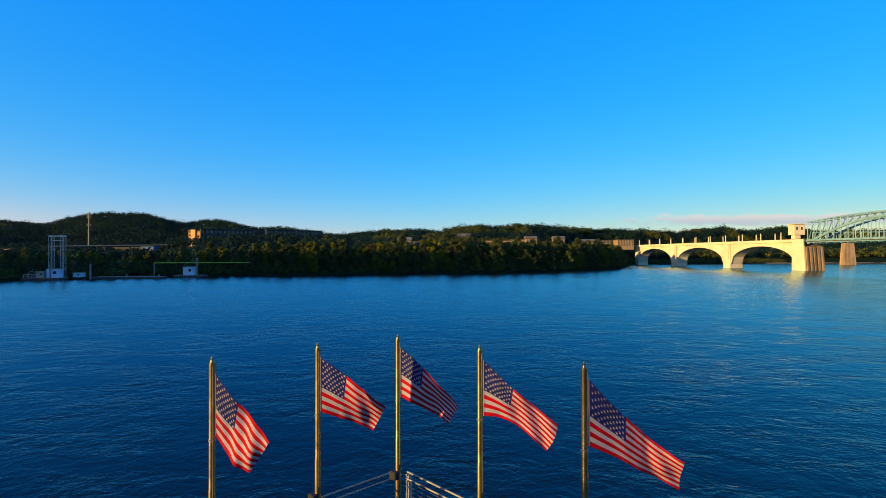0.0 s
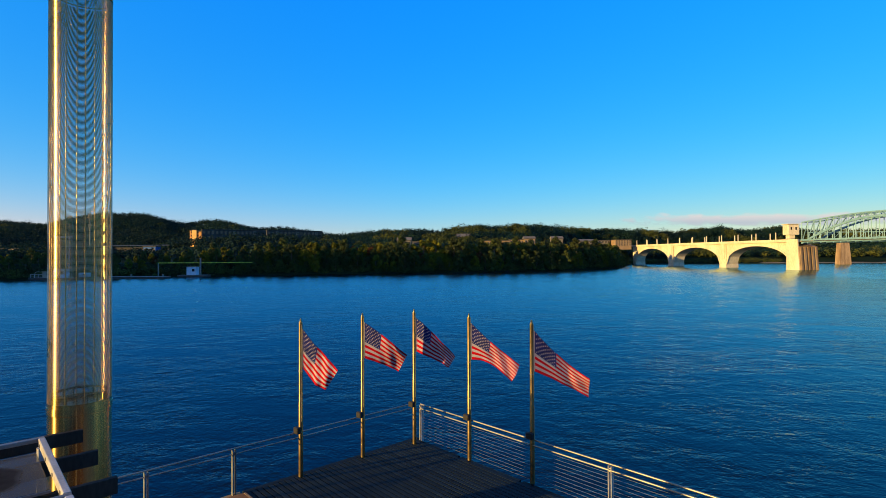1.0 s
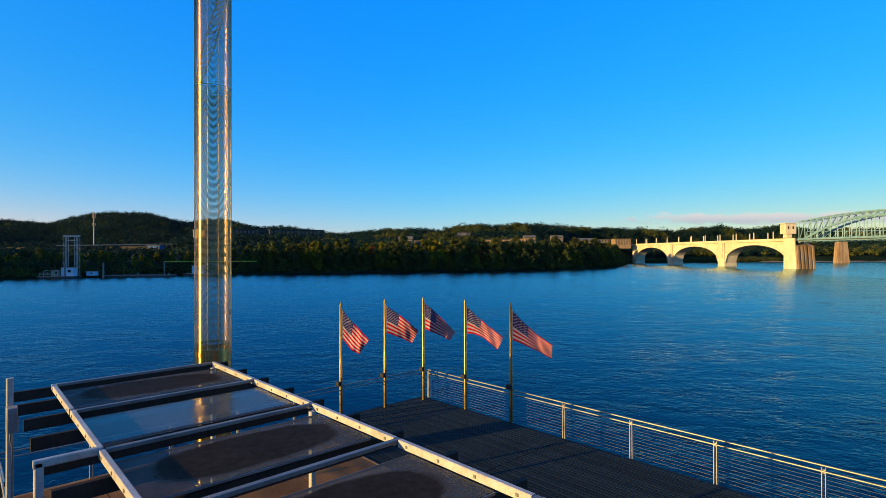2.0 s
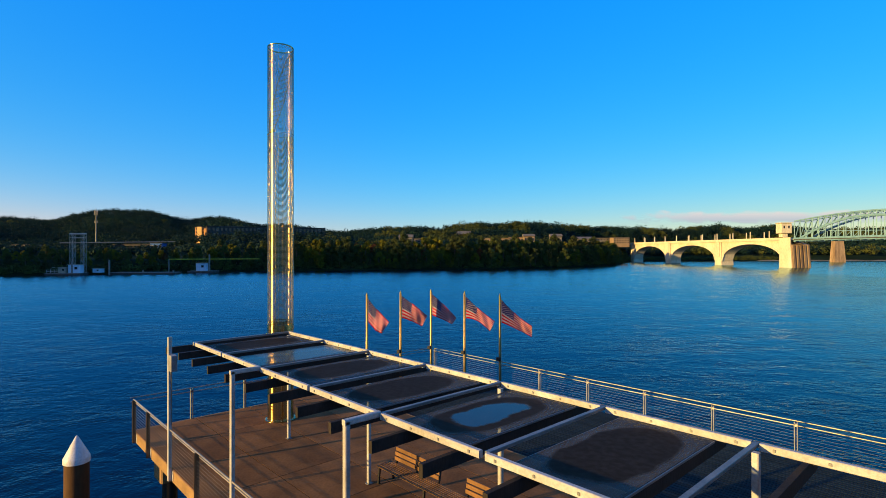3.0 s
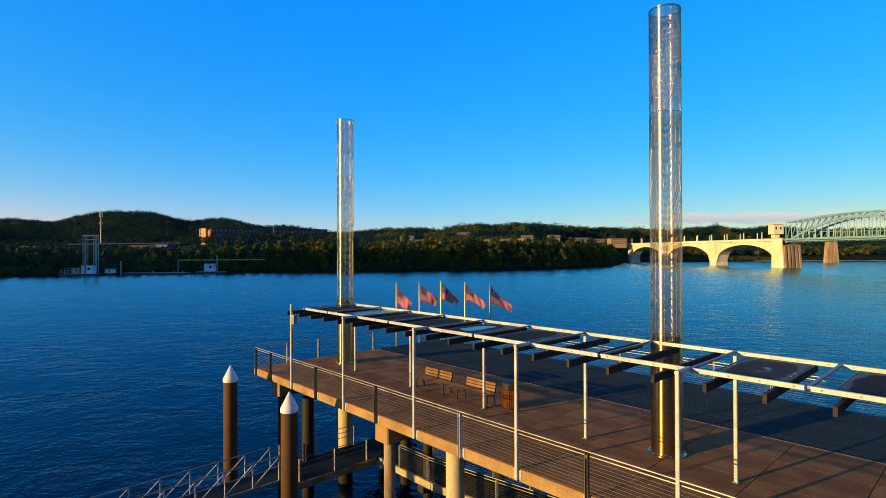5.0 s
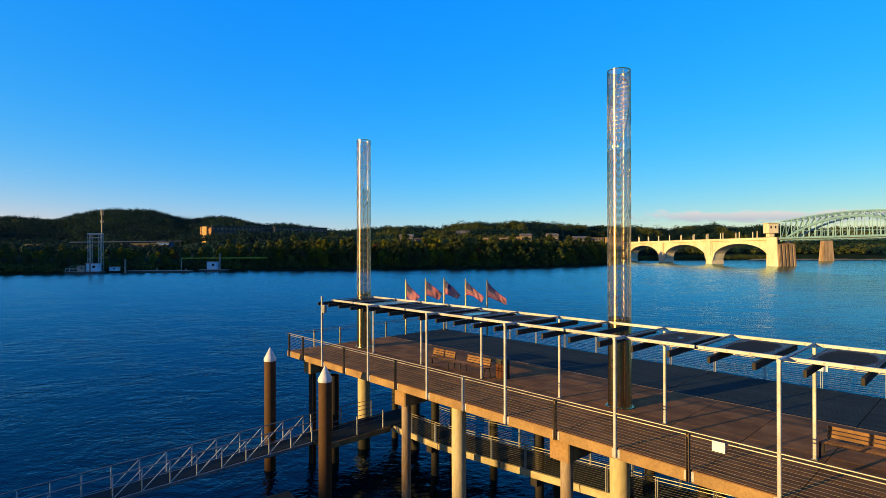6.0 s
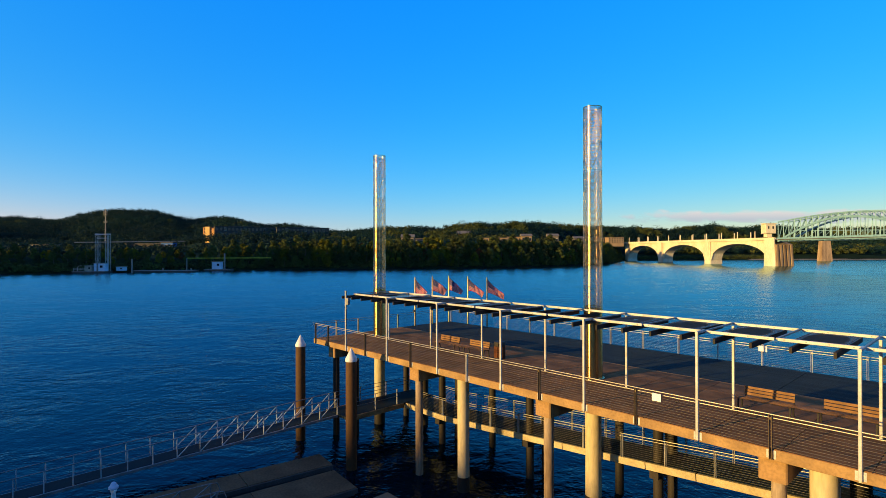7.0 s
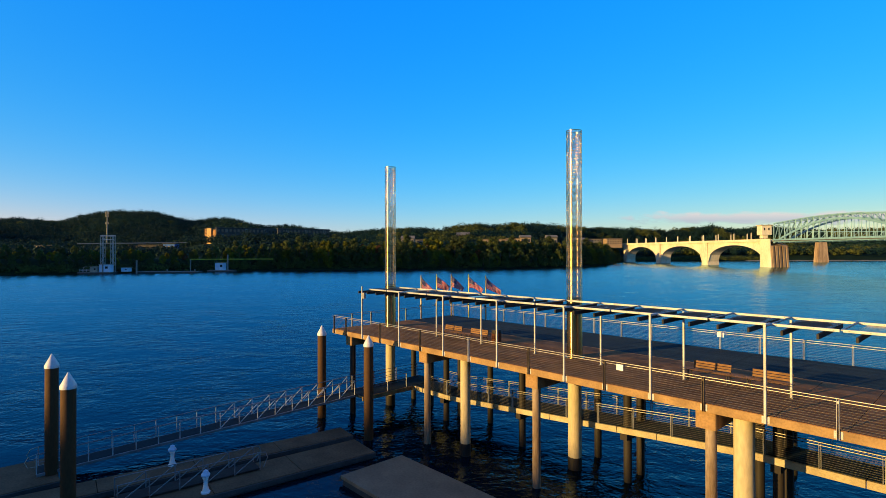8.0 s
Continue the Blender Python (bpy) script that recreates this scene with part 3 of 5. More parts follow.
for a in range(20):
    if a in (6, 7):
        continue
    state = {1: "clean", 4: "wet", 8: "damp", 13: "clean", 16: "damp"}.get(a, "soiled")
    sh = part("roof_sheet", roof_sheets[state], None, pergola)
    sh.location = (X0 + BAY * a + 1.02, (YF + YR) / 2, TOP - 0.1)
    for q in (-0.688, 0.688):
        part("sheet_rim", rim_mesh, None, sh).location = (q, 0, -0.012)

# tall pole with a service box at the pergola's river end
box_pole = thing("service_pole", "tall square steel pole with a grey service box near its top", "pole", (X0, 0.03, 0))
part("pole", Build().bar((0, 0, -0.3), (0, 0, 3.55), 0.10, 0.10, 0.15), PAINT_STEEL, box_pole)
part("post_foot", foot(Build(), 0, 0.15, -1), PAINT_STEEL, box_pole)
part("service_box", Build().box((0.2, 0.02, 2.88), (0.26, 0.16, 0.42), 0.08), GREYBOX, box_pole, "grey metal service box")
part("conduit", Build().tube([(0.12, 0, 2.66), (0.15, 0, 2.5), (0.06, 0.03, 2.38), (0.055, 0.03, 1.2)], 0.012, 6), DULL_STEEL, box_pole)


# light towers
R, ZB, ZT, ZJ = 0.443, 3.25, 13.0, 9.95


def wire_rings(z0, z1, pitch, tall, deep):
    """Rows of wedge wire: thin flat rings, deeper than they are tall, with open gaps between."""
    n, vs, fs = 40, [], []
    for i in range(int((z1 - z0) / pitch)):
        z = z0 + pitch * (i + 0.5)
        o = len(vs)
        for r, dz in ((R, -tall / 2), (R, tall / 2), (R - deep, tall / 3), (R - deep, -tall / 3)):
            vs += [(r * math.cos(2 * math.pi * k / n), r * math.sin(2 * math.pi * k / n), z + dz) for k in range(n)]
        fs += [(o + q * n + k, o + q * n + (k + 1) % n, o + (q + 1) % 4 * n + (k + 1) % n, o + (q + 1) % 4 * n + k) for q in range(4) for k in range(n)]
    b = Build().add(vs, fs, 0, True)
    b.crease = 40
    return b


LOWER_WRAP = wire_rings(ZB + 0.06, ZJ - 0.03, 0.0112, 0.0038, 0.010).mesh("wire_wrap", WIRE)
UPPER_WRAP = wire_rings(ZJ + 0.03, ZT - 0.03, 0.0112, 0.0028, 0.006).mesh("wire_wrap", WIRE)


def light_tower(x, y, turn):
    t = thing("light_tower", "tall stainless steel light tower, solid base under a see-through wire cylinder", "light tower", (x, y, 0), turn, "light towers")
    part("base_drum", Build().lathe((0, 0, 0), [(R, 0.05), (R, 0.72), (R - 0.003, 0.724), (R - 0.003, 0.73), (R, 0.734), (R, ZB - 0.12), (R + 0.010, ZB - 0.11), (R + 0.010, ZB)], 64), POLISHED, t, "solid brushed stainless drum")
    part("flange", Build().lathe((0, 0, 0), [(0.53, 0.0), (0.53, 0.025), (0.50, 0.035), (0.455, 0.04), (0.45, 0.08)], 40), POLISHED, t)
    for k in range(12):
        a = 2 * math.pi * k / 12
        part("bolt", Build().lathe((0.492 * math.cos(a), 0.492 * math.sin(a), 0.035), [(0.016, 0), (0.016, 0.02), (0.008, 0.024)], 6), DULL_STEEL, t)
    tagged(part("wire_wrap", LOWER_WRAP, None, t, "close rows of stainless wedge wire, see-through"), kind="stuff")
    tagged(part("wire_wrap", UPPER_WRAP, None, t, "finer open rows of stainless wire"), kind="stuff")
    # inner carrier rods, stout below the joint and thin above it
    for k in range(10):
        a = 2 * math.pi * (k + 0.3) / 10
        c, s = math.cos(a), math.sin(a)
        part("upright_rod", Build().tube([((R - 0.026) * c, (R - 0.026) * s, ZB - 0.05), ((R - 0.026) * c, (R - 0.026) * s, ZJ)], 0.007, 8), ROD, t)
        part("upright_rod", Build().tube([((R - 0.022) * c, (R - 0.022) * s, ZJ), ((R - 0.022) * c, (R - 0.022) * s, ZT)], 0.004, 6), ROD, t)
    for z, h in ((ZB + 0.03, 0.03), (ZJ, 0.006), (ZT, 0.018)):
        part("hoop", Build().lathe((0, 0, z), [(R - 0.03, -h), (R + 0.003, -h), (R + 0.003, h), (R - 0.03, h), (R - 0.03, -h)], 48), POLISHED, t)
    # inclined oval frame with level rungs inside the upper part
    lv = part("louvre", Build().tube([(0.38 * math.cos(a), 0.38 * math.sin(a), 11.42 + 1.43 * math.cos(a)) for a in (2 * math.pi * k / 40 for k in range(41))], 0.013, 8, caps=False), ROD, t)
    for i in range(17):
        off = 0.38 * (2 * (i + 0.5) / 17 - 1)
        half = math.sqrt(0.38 ** 2 - off ** 2)
        part("louvre_rung", Build().tube([(off, -half, 11.42 + 1.43 * off / 0.38), (off, half, 11.42 + 1.43 * off / 0.38)], 0.011, 8), ROD, lv)
    for q in (-1, 1):
        part("louvre_clip", Build().box((-0.34, 0.1 * q, 10.02), (0.07, 0.05, 0.06), 0.2), POLISHED, lv)
    for k in range(16):
        a = 2 * math.pi * k / 16
        part("lamp_guard", Build().tube([(0.37 * math.cos(a), 0.37 * math.sin(a), ZB), (0.37 * math.cos(a), 0.37 * math.sin(a), ZB + 0.16)], 0.012, 6), DARK_STEEL, t)
    part("lamp_ring", Build().lathe((0, 0, ZB + 0.16), [(0.34, 0), (0.385, 0), (0.385, 0.03), (0.34, 0.03), (0.34, 0)], 28), DARK_STEEL, t)
    return t


light_tower(1.85, 4.16, 97)
light_tower(19.28, 4.16, 97)


# benches and bin
def bench(x, y):
    bn = thing("bench", "long slatted hardwood bench on dark metal legs with two separate backrests", "bench", (x, y, 0), group="deck benches")
    for j in range(7):
        part("seat_slat", Build().bar((0, 0.035 + 0.066 * j, 0.44 - 0.008 * (j in (0,))), (4.32, 0.035 + 0.066 * j, 0.44), 0.052, 0.035, 0.2), BENCH_WOOD, bn)
    for x0, x1 in ((0.15, 1.82), (2.7, 4.25)):
        br = part("backrest", Build().bar(((x0 + x1) / 2, 0.5, 0.40), ((x0 + x1) / 2, 0.58, 0.82), 0.035, 0.04), DARK_STEEL, bn)
        for xe in (x0 + 0.03, x1 - 0.03):
            part("back_bracket", Build().bar((xe, 0.5, 0.40), (xe, 0.58, 0.82), 0.035, 0.04), DARK_STEEL, br)
        for j in range(3):
            part("back_slat", Build().bar((x0, 0.475 + 0.022 * j, 0.56 + 0.115 * j), (x1, 0.475 + 0.022 * j, 0.56 + 0.115 * j), 0.03, 0.095, 0.2), BENCH_WOOD, br)
    for x0 in (0.06, 1.78, 2.62, 4.22):
        part("leg_frame", Build().bar((x0, 0.02, 0), (x0, 0.06, 0.41), 0.05, 0.05).bar((x0, 0.50, 0), (x0, 0.42, 0.41), 0.05, 0.05).bar((x0, 0.03, 0.405), (x0, 0.47, 0.405), 0.05, 0.03), DARK_STEEL, bn)


bench(8.38, 3.60)
bench(25.75, 3.72)

bin_ = thing("litter_bin", "round litter bin with upright brown slats and a dark hooded lid", "litter bin", (13.22, 4.3, 0))
part("liner", Build().lathe((0, 0, 0), [(0.25, 0.03), (0.255, 0.66)], 20), DARK_STEEL, bin_)
part("base_ring", Build().lathe((0, 0, 0), [(0.29, 0.0), (0.31, 0.02), (0.31, 0.07), (0.29, 0.08)], 24), DARK_STEEL, bin_)
for z in (0.32, 0.66):
    part("band", Build().lathe((0, 0, z), [(0.27, 0), (0.312, 0), (0.312, 0.03), (0.27, 0.03)], 24), DARK_STEEL, bin_)
for k in range(22):
    a = 2 * math.pi * k / 22
    c, s = math.cos(a), math.sin(a)
    part("slat", Build().bar((0.305 * c, 0.305 * s, 0.05), (0.312 * c, 0.312 * s, 0.70), 0.055, 0.022, 0.2, up=(c, s, 0)), BIN_WOOD, bin_)
part("lid", Build().lathe((0, 0, 0), [(0.31, 0.70), (0.325, 0.72), (0.325, 0.90), (0.30, 0.945), (0.14, 0.97)], 28), DARK_STEEL, bin_, "dark rounded hood")
# solid dark block stands in for the shade inside the bin's mouth
part("opening", Build().bar((0.05, -0.327, 0.81), (0.05, -0.29, 0.81), 0.26, 0.12), RAFTER, bin_)


# flags
def flag_surface(turn, top, low, sags, swing, fold, phase):
    """A drooping wind-blown cloth. top, low: where its outer corners hang (out, down) from the hoist's head; sags: bow of its
    upper and lower edge. Returns the place of (u along the fly, v up the hoist)."""
    H = 1.0
    a = math.radians(turn)

    def at(u, v):
        bow = 4 * u * (1 - u)
        hi = (top[0] * u, top[1] * u + sags[0] * bow)
        lo = (low[0] * u, -H + (low[1] + H) * u + sags[1] * bow)
        run, z = lo[0] + (hi[0] - lo[0]) * v, lo[1] + (hi[1] - lo[1]) * v
        # a slack diagonal crease, the cloth behind it swinging back or forth, and smaller flutter towards the fly
        d = 1.15 * u - 0.75 * v - 0.05 + 0.12 * math.sin(phase)
        crease = 0.5 * (d + math.sqrt(d * d + 0.01)) * min(1.0, 3 * u)
        wave = swing * crease - 0.10 * u + fold * (u * math.sin(7.5 * u - 3.0 * v + phase) + 0.4 * u * math.sin(17 * u + 5 * v + 2 * phase))
        return Vector((run * math.cos(a) - wave * math.sin(a), run * math.sin(a) + wave * math.cos(a), z))
    return at


def flag_pole(x, y, turn, top, low, sags, swing, fold, phase, lean):
    t = thing("flagpole", "bronze metal flagpole with a wind-blown striped and starred flag", "flagpole", (x, y, 0), group="row of flagpoles")
    pole = part("pole", Build().tube([(0, 0, 0), (0, 0, 1.9), (lean * 0.5, 0, 1.92), (lean, 0, 3.93)], [0.06, 0.058, 0.052, 0.048], 14), POLE, t)
    part("finial", Build().lathe((lean, 0, 3.93), [(0.03, 0), (0.03, 0.03), (0.02, 0.05), (0.026, 0.07), (0.012, 0.10)], 12), POLE, pole)
    part("halyard", Build().tube([(lean + 0.06, -0.01, 3.88), (0.062, -0.012, 1.4)], 0.004, 5), STEEL, pole)
    part("halyard_ring", Build().lathe((lean * 0.7, 0, 2.68), [(0.05, 0), (0.062, 0.005), (0.062, 0.02), (0.05, 0.025)], 14), STEEL, pole)
    part("lamp_box", Build().box((0.0, -0.1, 1.2), (0.2, 0.12, 0.15), 0.15), DARK_STEEL, pole, "small dark lamp housing")
    at = flag_surface(turn, top, low, sags, swing, fold, phase)
    o = Vector((lean + 0.07, 0.03, 3.76))
    cols, per = 40, 2
    rows = 13 * per
    b = Build()
    vs = [o + at(i / cols, j / rows) for j in range(rows + 1) for i in range(cols + 1)]
    fs, mi = [], []
    for j in range(rows):
        stripe = j // per
        for i in range(cols):
            fs.append((j * (cols + 1) + i, j * (cols + 1) + i + 1, (j + 1) * (cols + 1) + i + 1, (j + 1) * (cols + 1) + i))
            mi.append(2 if (stripe >= 6 and i < 16) else (0 if stripe % 2 == 0 else 1))
    b.add(vs, fs, 0, True)
    b.mi = mi
    flag = part("flag", b, [FLAG_RED, FLAG_WHITE, FLAG_BLUE], t, "red and white striped cloth flag with a starred blue corner")
    st = Build()
    for r in range(9):
        for c in range(6 if r % 2 == 0 else 5):
            u0 = 0.4 * ((c + 0.5) / 6 + (0 if r % 2 == 0 else 0.5 / 6))
            v0 = 6 / 13 + 7 / 13 * (r + 0.75) / 9.5
            p = at(u0, v0)
            du, dv = (at(u0 + 0.01, v0) - p).normalized(), (at(u0, v0 + 0.01) - p).normalized()
            nn = du.cross(dv).normalized()
            for s in (-1, 1):
                pts = [o + p + nn * 0.004 * s]
                for q in range(10):
                    rr = 0.026 if q % 2 == 0 else 0.0105
                    a = math.pi / 2 + q * math.pi / 5
                    pts.append(o + p + nn * 0.004 * s + du * rr * math.cos(a) + dv * rr * math.sin(a))
                st.add(pts, [(0, 1 + q, 1 + (q + 1) % 10) for q in range(10)])
    tagged(part("star_field", st, FLAG_WHITE, flag, "rows of small white stars"), kind="stuff")
    part("hoist_band", Build().bar(o + at(0, 0) - Vector((0.012, 0, 0)), o + at(0, 1) - Vector((0.012, 0, 0)), 0.03, 0.008), FLAG_WHITE, flag)
    return t


flag_pole(-0.12, 9.14, 46, (0.95, -1.00), (0.62, -1.50), (-0.06, -0.08), -0.12, 0.075, 0.4, 0.0)
flag_pole(-0.12, 11.03, 48, (1.18, -0.93), (0.92, -1.44), (0.04, 0.03), 0.30, 0.06, 2.0, 0.0)
flag_pole(0.08, 12.74, 34, (1.20, -1.10), (1.05, -1.38), (0.06, 0.0), -0.06, 0.07, 3.6, 0.0)
flag_pole(2.09, 13.04, 46, (1.30, -1.12), (1.08, -1.56), (-0.05, 0.16), -0.10, 0.075, 5.1, 0.0)
flag_pole(4.20, 13.10, 36, (1.30, -1.10), (1.28, -1.60), (-0.10, 0.04), 0.12, 0.075, 1.1, 0.0)


# guide piles with white caps
for x, y in ((1.0, -1.64), (7.33, -1.79), (0.85, -18.05), (6.77, -18.07)):
    g = thing("guide_pile", "dark round mooring pile with a white conical cap", "pile", (x, y, 0), group="guide piles")
    part("shaft", Build().lathe((0, 0, 0), [(0.312, -11), (0.312, -6), (0.315, -3), (0.312, -0.16)], 28), PILE_DARK, g)
    part("cone_cap", Build().lathe((0, 0, 0), [(0.338, -0.19), (0.338, -0.06), (0.325, -0.03), (0.03, 0.55), (0.005, 0.57)], 28), CAP_WHITE, g, "white conical cap")


# lower ramp under the deck, landing and gangway
def ramp_z(x):
    return -2.92 if x > 28 else max(-4.35, -2.92 - (28 - x) * 0.0735)


ramp = thing("lower_ramp", "sloping lower boardwalk ramp with pale edge beams below the pier", "ramp")
xs = [4.6, 8.6, 13, 17.4, 21.8, 24.0, 28.0, 32.4, 36.8, 41.2, 46]
for a, b in zip(xs, xs[1:]):
    part("deck_section", Build().bar((a + 0.02, 5.45, ramp_z(a) - 0.06), (b - 0.02, 5.45, ramp_z(b) - 0.06), 2.0, 0.12, 0.1), BOARD, ramp)
    for y in (4.38, 6.5):
        part("edge_beam", Build().bar((a + 0.02, y, ramp_z(a) - 0.17), (b - 0.02, y, ramp_z(b) - 0.17), 0.14, 0.32, 0.08), RAMP_EDGE, ramp)
for a in (7.9, 15.0, 22.2, 29.3, 37.2):
    part("bearer", Build().bar((a, 4.3, ramp_z(a) - 0.5), (a, 6.6, ramp_z(a) - 0.5), 0.4, 0.34, 0.05), RAFTER, ramp)
    for y in (4.75, 6.2):
        # ramp piles: shade below the deck is in their black colour
        pile("timber_column", a, y, 0.22, ramp_z(a) - 0.62, PILE_SHADE_ALGAE, "dark pile under the lower ramp", "column")


def slope_rail(name, label, y, x_list):
    rl = thing(name, label, "railing", group="ramp railings")
    for x in x_list:
        z = ramp_z(x)
        b = Build()
        for s in (-0.035, 0.035):
            b.box((x + s, y, z + 0.42), (0.014, 0.09, 1.24), 0.1)
        part("post", b, PAINT_STEEL, rl)
    pts = [(x, y, ramp_z(x)) for x in (x_list[0], 8.6, 28.0, x_list[-1])]
    up = lambda h: [(x, y, z + h) for x, y, z in pts]
    part("top_rail", Build().tube(up(1.07), 0.022, 8), STEEL, rl)
    part("mid_rail", Build().tube(up(0.95), 0.018, 8), STEEL, rl)
    for i in range(9):
        part("cable", Build().tube(up(0.1 + 0.09 * i), 0.005, 5), CABLE, rl)


slope_rail("railing", "cable railing along the lower ramp's open side", 4.38, [6.3 + 2.05 * i for i in range(19)])
slope_rail("railing", "cable railing along the lower ramp's river side", 6.5, [6.3 + 2.05 * i for i in range(19)])

landing = thing("landing", "dark landing platform joining the ramp and the gangway", "landing")
part("platform", Build().bar((3.4, -0.4, -4.42), (3.4, 6.9, -4.42), 2.3, 0.16, 0.05), BOARD, landing)
for x in (2.22, 4.58):
    part("edge_beam", Build().bar((x, -0.4, -4.5), (x, 6.9 if x < 4 else 4.2, -4.5), 0.12, 0.3, 0.08), CAP, landing)
for x, y in ((2.3, 0.2), (2.3, 2.2), (2.3, 4.4), (2.3, 6.6), (4.5, 0.1), (4.5, 1.9), (4.5, 3.7), (3.4, 6.8)):
    part("post", Build().box((x, y, -3.84), (0.06, 0.06, 1.05), 0.1), PAINT_STEEL, landing)
for h in (1.05, 0.8, 0.55):
    part("handrail", Build().tube([(4.5, -0.3, -4.35 + h), (4.5, 3.75, -4.35 + h)], 0.018, 8), DULL_STEEL, landing)
    part("handrail", Build().tube([(2.3, -0.3, -4.35 + h), (2.3, 6.8, -4.35 + h), (4.5, 6.8, -4.35 + h)], 0.018, 8), DULL_STEEL, landing)
for x, y in ((2.5, 1.6), (4.2, 6.4)):
    # landing piles have the same shade put into their black colour
    pile("timber_column", x, y, 0.3, -4.5, PILE_SHADE_ALGAE, "dark pile under the landing", "column")

G0, G1 = Vector((2.95, -0.35, -4.4)), Vector((0.2, -18.6, -5.8))
gang = thing("gangway", "long aluminium truss gangway sloping down to the floating dock", "gangway")
gd = (G1 - G0).normalized()
gs = gd.cross(Vector((0, 0, 1))).normalized()
part("walkway", Build().bar(G0, G1, 1.25, 0.08), BOARD, gang)
NB = 16
for s in (-0.68, 0.68):
    a, b = G0 + gs * s, G1 + gs * s
    part("bottom_chord", Build().bar(a - Vector((0, 0, 0.06)), b - Vector((0, 0, 0.06)), 0.1, 0.16), DULL_STEEL, gang)
    for h, r in ((1.08, 0.03), (0.62, 0.016)):
        part("handrail", Build().tube([a + Vector((0, 0, h)), b + Vector((0, 0, h))], r, 8), DULL_STEEL, gang)
    for i in range(NB + 1):
        p = a.lerp(b, i / NB)
        part("upright", Build().bar(p, p + Vector((0, 0, 1.07)), 0.05, 0.05), PAINT_STEEL, gang)
        if i < NB:
            q = a.lerp(b, (i + 1) / NB)
            lo, hi = q, p
            if i < NB * 0.5:
                part("diagonal", Build().bar(lo + Vector((0, 0, 0.03)), hi + Vector((0, 0, 1.04)), 0.045, 0.045), PAINT_STEEL, gang)
    part("end_loop", Build().tube([b + Vector((0, 0, 1.08)), b + gd * 0.35 + Vector((0, 0, 1.02)), b + gd * 0.5 + Vector((0, 0, 0.75)), b + gd * 0.38 + Vector((0, 0, 0.45)), b + Vector((0, 0, 0.42))], 0.022, 8), STEEL, gang)


# floating docks
def dock(x0, x1, y0, y1, label, z=FLOAT_Z, deckmat=FLOAT_DECK, turn=0):
    w, h = x1 - x0, y1 - y0
    th = radians(turn)
    d = thing("floating_dock", label, "dock", ((x0 + x1) / 2 + h / 2 * math.sin(th), y1 - h / 2 * math.cos(th), z), turn, group="floating docks")
    m = max(1, round(h / 4.5))
    for i in range(m):
        part("deck_slab", Build().box((0, -h / 2 + h * (i + 0.5) / m, -0.09), (w - 0.1, h / m - 0.03, 0.18), 0.08), deckmat, d)
    part("float", Build().box((0, 0, -0.5), (w - 0.16, h - 0.16, 0.66), 0.1), FLOAT_SIDE, d)
    for s in (-1, 1):
        part("rub_rail", Build().bar((s * (w / 2), -h / 2, -0.16), (s * (w / 2), h / 2, -0.16), 0.1, 0.24), FLOAT_SIDE, d)
    return d


dock(4.95, 6.9, -26, -2.6, "low grey floating dock beside the mooring piles", turn=-7)
dock(7.55, 10.3, -26, -3.2, "low grey floating dock with dark timber sides", turn=-6)
dock(-2.2, 2.2, -26, -17.8, "floating dock at the foot of the gangway")
dock(11.9, 34.0, -6.8, -2.63, "broad pale concrete floating dock close to the pier", z=FLOAT_Z + 0.1, deckmat=FLOAT_PALE)


def pedestal(x, y):
    p = thing("dock_pedestal", "small white dock service pedestal with a cap", "pedestal", (x, y, FLOAT_Z), group="dock pedestals")
    p.scale = (0.85, 0.85, 0.85)
    part("column", Build().lathe((0, 0, 0), [(0.26, 0), (0.26, 0.08), (0.19, 0.14), (0.12, 0.5), (0.11, 0.74), (0.17, 0.86), (0.17, 0.95)], 14), SIGN, p)
    part("head", Build().lathe((0, 0, 0), [(0.17, 0.95), (0.25, 1.0), (0.25, 1.1), (0.16, 1.2), (0.13, 1.3), (0.04, 1.36)], 14), BLUE_BOX, p)
    for q in (-1, 1):
        part("socket_box", Build().box((0.19 * q, 0, 0.90), (0.16, 0.12, 0.14), 0.2), SIGN, p)


pedestal(4.1, -12.9)
pedestal(8.9, -12.7)

# short truss ramp lying on the dock
R0, R1 = Vector((7.55, -9.5, FLOAT_Z + 0.02)), Vector((6.95, -16.2, FLOAT_Z + 0.02))
short = thing("dock_ramp", "short low truss ramp with looped handrails on the floating dock", "ramp")
rd_ = (R1 - R0).normalized()
rs_ = rd_.cross(Vector((0, 0, 1))).normalized()
part("walkway", Build().bar(R0 + Vector((0, 0, 0.06)), R1 + Vector((0, 0, 0.06)), 1.1, 0.08), RAFTER, short)
for s in (-0.55, 0.55):
    a, b = R0 + rs_ * s, R1 + rs_ * s
    part("handrail", Build().tube([a + Vector((0, 0, 0.95)), b + Vector((0, 0, 0.95))], 0.025, 8), DULL_STEEL, short)
    part("loop", Build().tube([a + Vector((0, 0, 0.95)), a - rd_ * 0.3 + Vector((0, 0, 0.9)), a - rd_ * 0.42 + Vector((0, 0, 0.6)), a - rd_ * 0.2 + Vector((0, 0, 0.1))], 0.025, 8), DULL_STEEL, short)
    for i in range(6):
        p, q = a.lerp(b, i / 5), a.lerp(b, min(1, (i + 1) / 5))
        part("upright", Build().bar(p, p + Vector((0, 0, 0.95)), 0.05, 0.05), DULL_STEEL, short)
        if i < 5:
            part("diagonal", Build().bar(p + Vector((0, 0, 0.92)), q + Vector((0, 0, 0.05)), 0.045, 0.045), DULL_STEEL, short)

# ---- river banks, hills and distance ----
EYE0 = Vector((8.6, 6.17, 0))
AHEAD, ASIDE = Vector((-0.7349, 0.6779, 0)), Vector((0.6779, 0.7349, 0))
